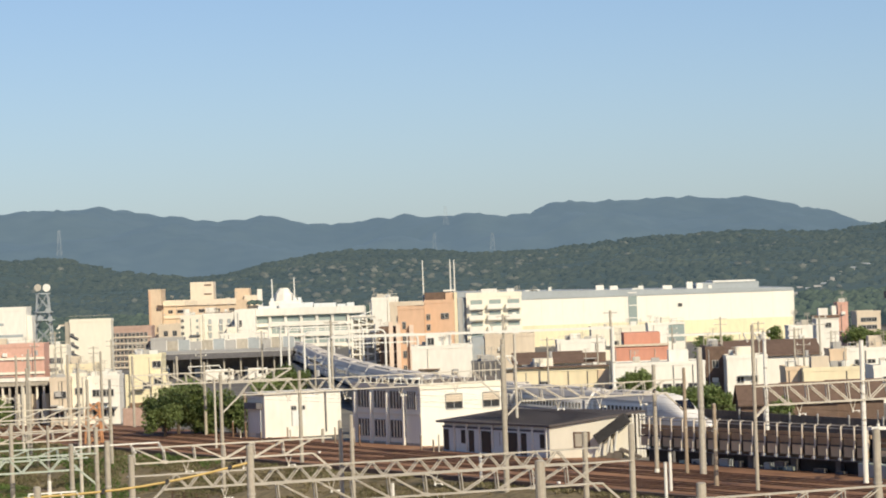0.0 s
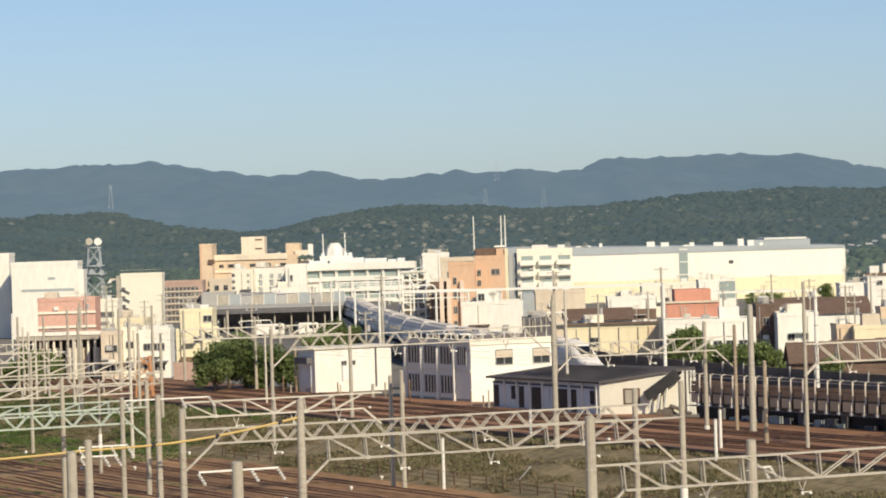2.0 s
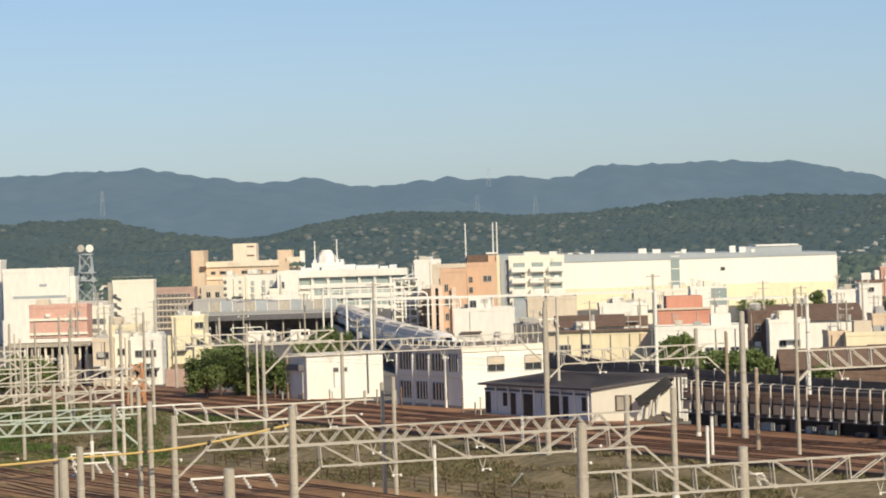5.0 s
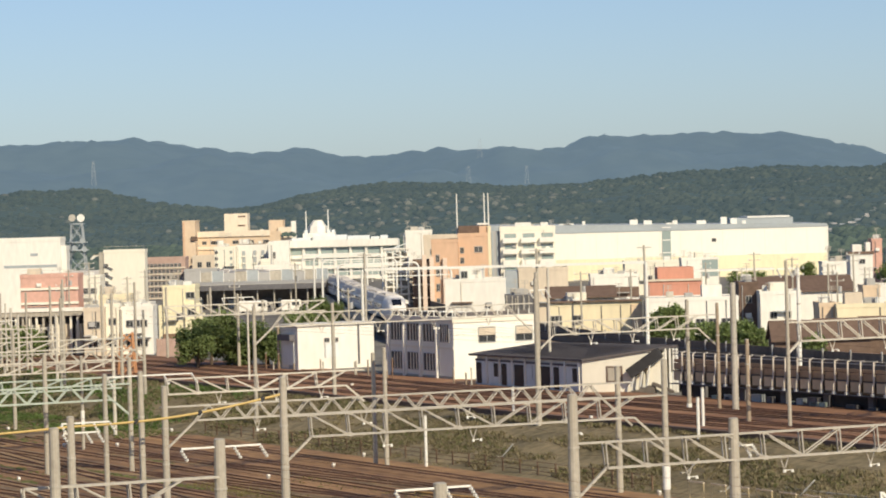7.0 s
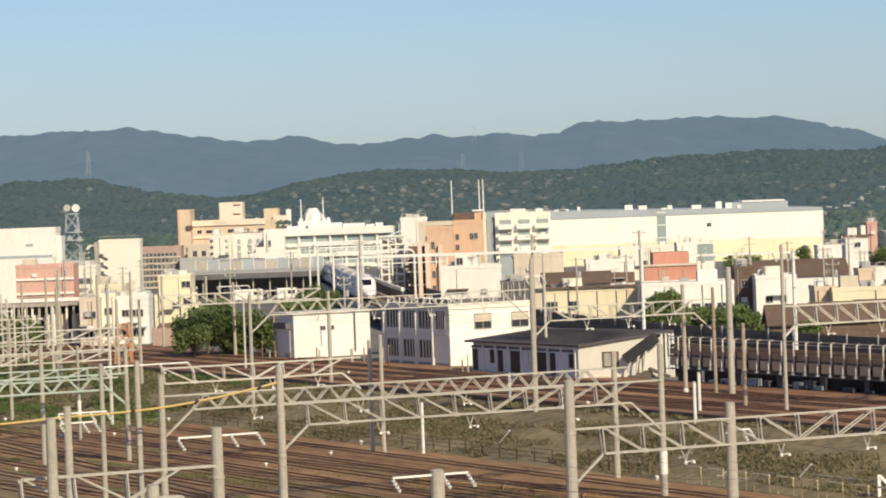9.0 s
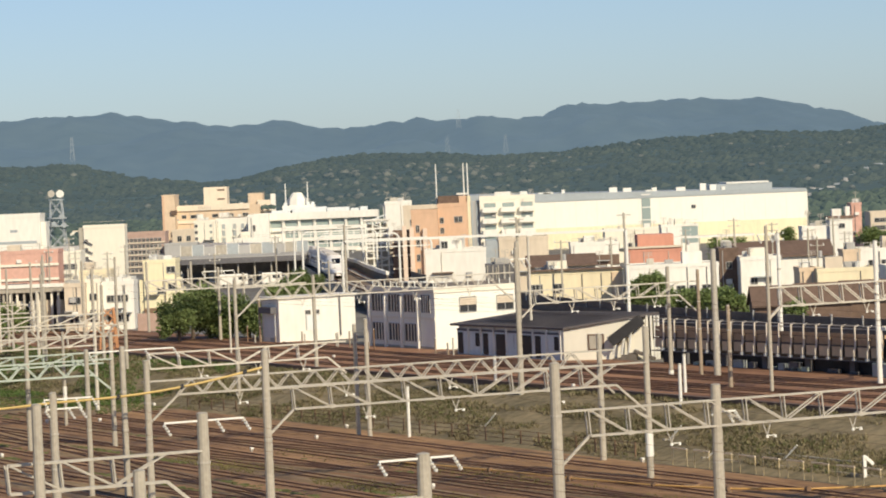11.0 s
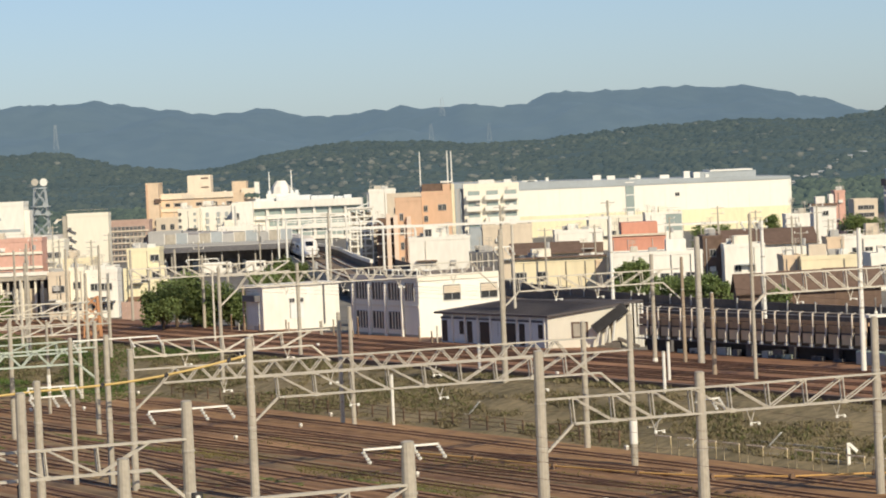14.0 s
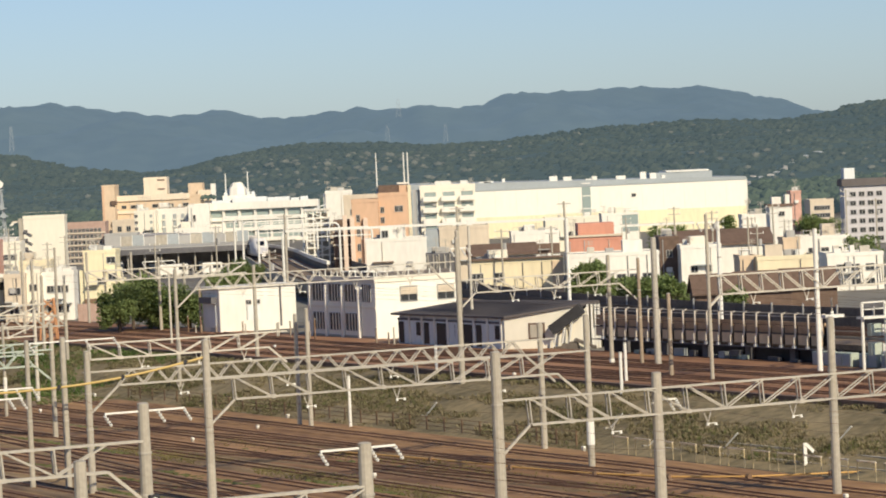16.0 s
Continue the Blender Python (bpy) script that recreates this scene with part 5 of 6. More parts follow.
part("roof_edge", box(bmesh.new(), -1.9, 1.9, -0.2, 5.2, t1["size"][1] - 0.05, t1["size"][1] + 0.35), "brown", t1, "brown roof edge")
block("white_house", "small white house beside the tower", 56.28, 520, 4.02, 8.04, 6, "white", 1, 2, (0.7, 0.7), lip=0.2)
block("pink_tower", "salmon narrow apartment tower", 77.19, 640, 1.93, 9.9, 6, "red", lip=0.2)
bt = block("tan_terraces", "tan terraced building far behind", 89.75, 700, 4.94, 7.13, 10, "beige", 4, 3, (1.0, 0.8), lip=0.2)
gh = block("grey_hotel", "grey apartment hotel with dark roof edge", 87.72, 620, 8.12, 10.82, 6, "lilac", 6, 4, (1.0, 0.8), lip=0.2, roof="slate")
part("roof_edge", box(bmesh.new(), -gh["size"][0] / 2 - 0.4, gh["size"][0] / 2 + 0.4, -0.5, 6.4, gh["size"][1] - 0.1, gh["size"][1] + 1.2), "dark", gh, "dark overhanging roof edge")
chunk(gh, "roof_room", "cool", -gh["size"][0] / 2 + 0.4, -gh["size"][0] / 2 + 2.4, 2, 6, gh["size"][1] + 1.2, gh["size"][1] + 3.2)
block("tan_house", "tan house with flat roof", 54, 455, 2.29, 6.01, 6, "tan", lip=0.1)
block("white_house", "plain white house with a flat roof", 60.44, 470, 6.95, 5.56, 8, "white", 2, 3, (1.0, 0.8), lip=0.2)
block("butter_house", "pale yellow house along the line", 46.78, 400, 6.99, 5.2, 7, "butter", 1, 3, (1.0, 0.8), lip=0.2)
block("tan_house", "tan house with a flat roof", 42.46, 402, 2.09, 5.34, 7, "tan", 1, 1, (0.8, 0.8), lip=0.2)
block("white_house", "plain white house with a flat roof", 57.73, 420, 7.05, 4.6, 8, "white", 2, 3, (1.0, 0.8), lip=0.2)
for uu in (0, 1, 2):
    cottage("brown_roofed_house", "low house with a brown tiled roof", (34.22, 39.15, 44.36)[uu], 352 + 3 * uu, 5.6, 6, 3.2, 1.9, "brown", "brown", windows=0)

for k, (x, y, z) in enumerate([(171, 1590, 7.8), (178, 1626, 9.5), (176, 1581, 7.3), (176, 1566, 6.5), (181, 1596, 8.1), (187, 1617, 9.2), (193, 1644, 10.5), (197, 1662, 11.4), (203, 1692, 12.8), (208, 1716, 14.0), (214, 1737, 15.0), (219, 1758, 16.0), (175, 1524, 4.2), (171, 1545, 5.4), (230, 1797, 17.7), (166, 1548, 5.6)]):
    cottage("hillside_house", "small pale house on the wooded hillside", x, y, 2.8 + 0.7 * (k % 3), 4, 1.7, 0.6, ("white", "cream", "white", "white")[k % 4], ("grey", "grey", "lead")[k % 3], -20 + 9 * (k % 5), 1, z - 0.8)

for k, ob in enumerate([o for o in scene.objects if o.parent is None and "size" in o and o.location.y < 665 and o.name.split(".")[0] not in ("white_hall", "orange_building", "orange_wing", "white_flats", "grey_hotel", "white_tower_house", "grey_annex", "grey_beige_building", "brick_apartments")]):
    clutter(ob, 300 + k)
for k, ob in enumerate((h2, g1, g2, g3, e4)):
    clutter(ob, 500 + k, 1.5)


def street_poles():
    """Utility poles of the town, with arms and transformer drums."""
    rng = random.Random(77)
    for k in range(30):
        y = rng.uniform(395, 560)
        x = rng.uniform(-0.13, 0.16) * y
        if abs(x - along(y - 311)[0].x) < 12:
            continue
        h = rng.uniform(8.0, 11.5)
        t = thing("utility_pole", "slim concrete street pole with cross arms", "utility pole", pose(x, y, 3, 0, 0, rng.uniform(-30, 30)), "utility poles of the town")
        part("shaft", tube(bmesh.new(), (0, 0, 0), (0, 0, h), 0.16, 0.1, 8), "pole", t)
        for z in (h - 0.3, h - 1.1):
            part("cross_arm", bar(bmesh.new(), (-0.9, 0, z), (0.9, 0, z), 0.09), "steel", t)
            for q in (-0.8, 0, 0.8):
                part("insulator", tube(bmesh.new(), (q, 0, z), (q, 0, z + 0.25), 0.07, n=6), "whitesteel", t)
        if k % 2:
            part("transformer", tube(bmesh.new(), (0.35, 0, h - 2.6), (0.35, 0, h - 1.8), 0.25, n=10), "grey", t)


street_poles()

rng = random.Random(11)
walls, roofs = ("white", "cream", "beige", "butter", "white", "grey"), ("slate", "brown", "grey", "slate", "lead")
for k in range(110):
    y = rng.uniform(640, 1250)
    x = rng.uniform(-0.145, 0.165) * y
    if abs(x - along((y - 311) * 1.04)[0].x) < 22 and y < 980:
        continue
    if x > 4 and y < 870 or x <= 4 and y < 1020:
        continue
    if x / y > 0.1:
        continue
    w = rng.uniform(7, 13)
    if rng.random() < 0.5:
        cottage("town_house", "small pitched-roof town house far off", x, y, w, 8, rng.uniform(2.6, 3.8), rng.uniform(0.9, 1.3), rng.choice(walls), rng.choice(roofs), rng.uniform(-12, 12))
    else:
        block("town_block", "small flat-roofed town building far off", x, y, w, rng.uniform(3.0, 4.6), 9, rng.choice(walls), 2, 3, (1.2, 1.1), yaw=rng.uniform(-10, 10), group="houses of the town")

# ---- beside the tracks ----
c0, a0 = 36.2, 77.7
st = thing("signal_office", "two-storey beige railway office with dark windows", "building", yard(c0, a0, 3))
chunk(st, "wall", "ivory", 0, 9.8, 0, 16.5, 0, 6.25)
for x0, x1, y0, y1 in ((-0.12, 9.92, -0.12, 0.15), (-0.12, 0.15, 0.15, 16.6), (9.65, 9.92, 0.15, 16.6), (0.15, 9.65, 16.4, 16.62)):
    part("parapet", box(bmesh.new(), x0, x1, y0, y1, 6.0, 6.6), "cream", st)
for k in range(4):
    part("pilaster", box(bmesh.new(), -0.35, -0.02, 4.05 * k + 3.55, 4.05 * k + 3.95, 0, 5.6), "white", st)
for z in (0.9, 4.0):
    for y, w in ((2.0, 2.0), (5.7, 2.9), (9.7, 2.9), (13.8, 2.9)):
        if z < 2 and y < 3:
            continue
        win = add_window(st, -0.02, y, z, w, 1.75, -90)
        for k in range(1, 4):
            part("mullion", box(bmesh.new(), -w / 2 + w * k / 4 - 0.07, -w / 2 + w * k / 4 + 0.07, -0.11, 0.0, 0, 1.75), "cream", win)
part("plinth", box(bmesh.new(), -0.08, -0.01, 0, 16.5, 0, 0.35), "concrete", st)
part("string_course", box(bmesh.new(), -0.1, -0.01, 0, 16.5, 3.2, 3.45), "cream", st)
for x in (3.9, 8.3):
    add_window(st, x, -0.02, 3.9, 1.9, 1.5)
    part("blind", box(bmesh.new(), x - 0.95, x + 0.95, -0.13, -0.06, 4.6, 5.35), "beige", st, "drawn beige blind")
part("roof_fence", box(bmesh.new(), 0.4, 9.4, 0.5, 0.56, 6.62, 7.05), "dark", st, "dark roof-edge screen")
part("roof_fence", box(bmesh.new(), 0.4, 0.46, 0.6, 16.0, 6.62, 7.05), "dark", st)
for k in range(11):
    part("fence_post", box(bmesh.new(), 0.28, 0.38, 0.7 + 1.5 * k, 0.82 + 1.5 * k, 6.6, 7.2), "whitesteel", st)
for k in range(8):
    part("fence_post", box(bmesh.new(), 0.4 + 1.25 * k, 0.5 + 1.25 * k, 0.36, 0.46, 6.6, 7.2), "whitesteel", st)
for y in (4.5, 8.5, 12.5):
    chunk(st, "roof_unit", "whitesteel", 3, 4.2, y, y + 1.2, 6.25, 7.0)

c0, a0 = 33.8, 113.3
wh = thing("relay_house", "plain white single-storey relay house with a flat roof", "building", yard(c0, a0, 3))
chunk(wh, "wall", "white", 0, 9.6, 0, 5.0, 0, 5.0)
chunk(wh, "roof", "white", -0.25, 9.85, -0.25, 5.25, 5.0, 5.25)
for x in (3.6, 4.7):
    add_window(wh, x, -0.02, 3.15, 0.55, 0.4)
part("vent", box(bmesh.new(), 3.3, 5.0, -0.06, 0.02, 1.3, 3.0), "cool", wh, "pale louvred vent")
part("vent_bar", box(bmesh.new(), 3.3, 3.42, -0.1, -0.06, 1.3, 3.0), "grey", wh)
part("door", box(bmesh.new(), -0.06, 0.02, 1.2, 2.6, 0, 2.2), "lead", wh, "grey metal door")
part("awning", box(bmesh.new(), -0.7, 0.02, 0.7, 4.3, 3.4, 4.1), "slate", wh, "dark awning")
part("downpipe", tube(bmesh.new(), (7.6, -0.12, 0.5), (7.6, -0.12, 5), 0.1, n=8), "slate", wh)
part("side_panel", box(bmesh.new(), -0.1, -0.02, 1.0, 4.2, 0.6, 3.4), "cool", wh)

gp = thing("trackside_kiosk", "small white kiosk with a dark doorway between the railway buildings", "kiosk", yard(44.5, 107.0, 3))
chunk(gp, "wall", "white", 0, 2.4, 0, 3, 0, 4.6)
part("doorway", box(bmesh.new(), 0.5, 1.6, -0.06, 0.0, 0, 3.6), "darkwall", gp, "dark doorway")
part("roof", box(bmesh.new(), -0.3, 2.7, -0.4, 3.2, 4.6, 4.8), "slate", gp)
rng = random.Random(52)
for k in range(16):
    a = rng.uniform(62, 118)
    t = thing("lineside_post", "short weathered post beside the upper tracks", "post", yard(rng.uniform(31.2, 32.8), a, 3.0), "short posts beside the upper tracks")
    h = rng.uniform(0.9, 2.4)
    part("post", box(bmesh.new(), -0.06, 0.06, -0.06, 0.06, 0, h), rng.choice(("brownmast", "rust", "steel")), t)
    part("cap", box(bmesh.new(), -0.08, 0.08, -0.08, 0.08, h, h + 0.08), "steel", t)

c0, a0 = 33.6, 44.4
sh = thing("track_shed", "low grey shed with a broad dark sheet roof", "shed", yard(c0, a0, 3))
L = 23.6
roof = bmesh.new()
near, far_end = [(-0.25, 3.05), (6.95, 4.25), (6.95, 4.5), (-0.25, 3.25)], [(33.1 - c0, 3.0), (41.8 - c0, 3.8), (41.8 - c0, 4.0), (33.1 - c0, 3.2)]
near_y = (-0.3, -6.25, -6.25, -0.3)
va = [roof.verts.new((x, y, z)) for (x, z), y in zip(near, near_y)]
vb = [roof.verts.new((x, L, z)) for x, z in far_end]
roof.faces.new(va)
roof.faces.new(vb[::-1])
for i in range(4):
    j = (i + 1) % 4
    roof.faces.new((va[j], va[i], vb[i], vb[j]))
bmesh.ops.recalc_face_normals(roof, faces=roof.faces[:])
part("roof", roof, "dark", sh, "dark ribbed sheet roof")
for k in range(1, 17):
    u = k / 17
    x0, z0, x1, z1 = near[3][0] + (near[2][0] - near[3][0]) * u, 3.27 + 1.25 * u, far_end[3][0] + (far_end[2][0] - far_end[3][0]) * u, 3.22 + 0.8 * u
    part("roof_seam", bar(bmesh.new(), (x0, -0.3 - 5.95 * u, z0 - 0.03), (x1, L, z1 - 0.03), 0.05), "dark", sh)
bm = bmesh.new()
plan = [(0, 0), (5.75, -5.0), (7.9, 0), (7.9, L - 1), (0, L - 1)]
low, high = [bm.verts.new((x, y, 0)) for x, y in plan], [bm.verts.new((x, y, 3.0 + 0.09 * x)) for x, y in plan]
bm.faces.new(low)
bm.faces.new(high[::-1])
for i in range(5):
    j = (i + 1) % 5
    bm.faces.new((low[j], low[i], high[i], high[j]))
bmesh.ops.recalc_face_normals(bm, faces=bm.faces[:])
part("wall", bm, "white", sh, "pale rendered wall")
skew = pose(0, 0, 0, 0, 0, -41)
part("gable", prism(bmesh.new(), [(-0.05, 0), (7.6, 0), (7.6, 4.0), (-0.05, 3.0)], -0.08, 0.0), "cream", sh, "pale cream gable wall", skew)
for k in range(8):
    y = 0.6 + k * 2.8
    part("post", box(bmesh.new(), -0.2, -0.02, y - 0.14, y + 0.14, 0, 3.0), "white", sh)
    part("panel", box(bmesh.new(), -0.08, -0.02, y + 0.2, y + 2.6, 0, 2.5), "cool", sh, "weathered grey infill panel")
    part("window", box(bmesh.new(), -0.12, -0.08, y + (1.3 if k % 2 else 0.4), y + (2.4 if k % 3 else 1.3), 0.2 if k % 3 else 1.0, 2.35), "glass", sh, "dark glazed opening")
    part("lintel", box(bmesh.new(), -0.12, -0.02, y + 0.16, y + 2.62, 2.5, 2.72), "slate", sh)
part("window_board", box(bmesh.new(), 2.3, 3.9, -0.14, -0.08, 1.0, 2.55), "brown", sh, "dark window surround", skew)
part("shutter", box(bmesh.new(), 2.47, 3.73, -0.18, -0.14, 1.16, 2.39), "concrete", sh, "grey-brown shutter", skew)
# covered stair at the gable: sloping hood on brackets, side wall and louvres
part("stair_hood", bar(bmesh.new(), (7.7, -0.7, 3.85), (4.7, -0.7, 1.8), 1.1, 1.0), "black", sh, "dark sloping stair hood", skew)
for x in (5.3, 6.1, 6.8):
    part("hood_bracket", bar(bmesh.new(), (x, -1.1, 2.0 + (x - 5.3) * 0.65), (x - 0.4, -0.9, 0.6), 0.16), "whitesteel", sh, "", skew)
    part("stair_step", box(bmesh.new(), x - 0.4, x + 0.4, -1.2, -0.1, 0, 0.25 + (x - 5.3) * 0.3), "darkwall", sh, "", skew)
part("stair_wall", prism(bmesh.new(), [(6.3, 0), (8.0, 0), (8.0, 3.9), (7.7, 3.6), (6.3, 2.6)], -0.3, -0.09), "cream", sh, "cream stair side wall", skew)
part("louvre_backing", box(bmesh.new(), 7.6, 9.2, 0.25, 0.35, 0, 4.1), "darkwall", sh, "", skew)
for x in (8.05, 8.45, 8.8, 9.1):
    part("louvre", box(bmesh.new(), x, x + 0.17, -0.25, 0.2, -0.05, 4.15), "white", sh, "white upright louvre", skew)
part("louvre_panel", box(bmesh.new(), 8.5, 9.2, -0.12, 0.1, 0, 1.9), "white", sh, "", skew)
part("ramp", bar(bmesh.new(), (7.0, -1.0, 0.9), (9.0, -1.3, 0.1), 0.6, 0.25), "darkwall", sh, "", skew)


def overpass():
    t = thing("elevated_platform", "weathered concrete elevated platform on columns", "platform", pose(-55.77, 440, 3), kind="structure")
    w, top = 12.5, 9.46 - 3
    part("deck", box(bmesh.new(), -w / 2, w / 2, 0, 6, top - 1.1, top - 0.5), "concrete", t)
    part("parapet", box(bmesh.new(), -w / 2, w / 2, -0.15, 0.1, top - 0.5, top), "white", t)
    part("back_wall", box(bmesh.new(), -w / 2, w / 2, 5.6, 5.9, 0, top - 1.1), "slate", t)
    for k in range(14):
        x = -w / 2 + 0.4 + k * (w - 0.8) / 13
        part("column", box(bmesh.new(), x - 0.14, x + 0.14, 0.3, 0.6, 0, top - 1.1), "cream" if k % 3 else "concrete", t)
    for k in range(13):
        if k % 4 != 1:
            x = -w / 2 + 0.9 + k * (w - 0.8) / 13
            part("shutter", box(bmesh.new(), x, x + 1.2, 1.2, 1.3, 0, top - 2.2), ("white", "cream", "beige")[k % 3], t)


overpass()

for name, label, spot, wall, rows, cols, seed in (
        ("trackside_house", "tan rendered house behind the sidings", (-49.11, 436, 2.71, 6.21), "beige", 2, 2, 61),
        ("trackside_house", "cream rendered house with small windows", (-46.92, 438, 1.91, 6.64), "cream", 2, 1, 62),
        ("trackside_house", "white boxy house behind the orange mast", (-43.97, 440, 4.29, 6.15), "white", 2, 3, 63)):
    th = block(name, label, *spot, 6, wall, rows, cols, (0.9, 0.8), lip=0.25, group="houses behind the sidings")
    clutter(th, seed, 0.8)
    w = spot[2]
    part("awning", box(bmesh.new(), -w / 2 + 0.2, w / 2 - 0.3, -1.2, 0.02, 2.2, 2.3), "lead", th)
hb = thing("hoarding", "rust-brown hoarding below the yellow house", "hoarding", pose(-39.1, 432, 3))
for k in range(5):
    part("panel", box(bmesh.new(), -1.6 + 0.65 * k, -0.97 + 0.65 * k, -0.04, 0.04, 0, 2.3), "brick", hb)
for x in (-1.6, 0, 1.6):
    part("post", box(bmesh.new(), x - 0.05, x + 0.05, 0.05, 0.15, 0, 2.4), "steel", hb)


def feeder():
    t = thing("feeder_pipe", "long white cable trough carried on poles", "cable trough", pose(0, 430, 3))
    x0, x1, x2 = -13.63, 8.4, 22.13
    z = 13.45 - 3
    part("trough", box(bmesh.new(), x0, x2, -0.15, 0.1, z - 0.16, z + 0.16), "whitesteel", t)
    for x in (x0, x1, x2):
        part("pole", tube(bmesh.new(), (x, 0.3, 0), (x, 0.3, z + 2.2), 0.2, 0.15, 10), "pole", t)
        part("cross_arm", bar(bmesh.new(), (x - 0.9, 0.3, z + 1.9), (x + 0.9, 0.3, z + 1.9), 0.12), "steel", t)


feeder()


def handrail():
    """Yellow hooped barriers at the foot of the bank."""
    for k in range(13):
        a = -34.6 - 3.05 * k
        t = thing("barrier", "yellow tubular hoop barrier beside the track", "barrier", yard(0.6, a, 0.06), "hoop barriers at the bank's foot")
        for y in (0, 2.0):
            part("leg", tube(bmesh.new(), (0, y, -0.2), (0, y, 1.2), 0.035, n=8), "ochre", t)
        # rail is coloured paler than the legs in place of sunlight along it
        part("top_rail", tube(bmesh.new(), (0, -0.04, 1.2), (0, 2.04, 1.2), 0.06, n=8), "sand", t, "pale top rail with sunlight put into its colour")


handrail()


def ducts():
    t = thing("cable_duct", "dark concrete cable duct along the top of the bank", "cable duct", yard(12.9, 0, 3.0), kind="structure")
    for a in range(-120, 120, 6):
        part("cover", box(bmesh.new(), -0.3, 0.3, a + 0.02, a + 5.98, -0.2, 0.42), "brown", t)
    t = thing("wire_fence", "low dark wire fence at the foot of the bank", "fence", yard(1.3, 0, 0.1), kind="structure")
    for a in range(-26, 64, 3):
        part("post", box(bmesh.new(), -0.05, 0.05, a - 0.05, a + 0.05, -0.2, 1.15), "rust", t)
    for z in (0.4, 0.75, 1.1):
        part("wire", bar(bmesh.new(), (0, -26, z), (0, 61, z), 0.04), "rust", t)


ducts()


def bank_steps():
    """Low concrete edgings across the bank and pale leaning stakes in it."""
    for (c, a0, a1) in ((4.6, -75, -38), (2.7, -80, -36)):
        t = thing("edging", "low weathered concrete edging in the bank", "edging", yard(c, 0, bank_z(c)), kind="structure")
        for k in range(int((a1 - a0) / 2)):
            part("block", box(bmesh.new(), -0.12, 0.12, a0 + 2 * k + 0.02, a0 + 2 * k + 1.98, -0.4, 0.05), "concrete", t)
    for c, a in ((2.6, -33.5), (3.6, -42.0), (6.2, -52.0), (5.0, -24.0), (7.5, -63.0), (4.0, 4.0)):
        t = thing("stake", "pale leaning guy stake in the bank", "stake", yard(c, a, bank_z(c)), "leaning stakes")
        part("rod", tube(bmesh.new(), (0, 0, -0.3), (0.5, -1.6, 1.1), 0.06, n=8), "whitesteel", t)
        part("footing", box(bmesh.new(), -0.15, 0.15, -0.15, 0.15, -0.4, 0.08), "concrete", t)


bank_steps()


def hose():
    """A long ochre cable pipe lying beside the front track."""
    t = thing("cable_pipe", "long ochre cable pipe lying beside the track", "pipe", yard(0, 0, 0.3))
    pts = [(-12.9, -16.1), (-11.4, -27.6), (-10.6, -38), (-9.3, -47.2), (-7.3, -53.3), (-4, -57.6), (0.6, -60.1), (2.9, -61.4)]
    for (c0, a0), (c1, a1) in zip(pts, pts[1:]):
        part("length", tube(bmesh.new(), (c0, a0, 0), (c1, a1, 0), 0.065, n=8), "ochrepipe", t)
        part("collar", tube(bmesh.new(), (c1, a1 - 0.15, 0), (c1, a1 + 0.15, 0), 0.2, n=8), "rust", t)
        part("foot", box(bmesh.new(), c1 - 0.12, c1 + 0.12, a1 - 0.12, a1 + 0.12, -0.3, -0.05), "concrete", t)


hose()


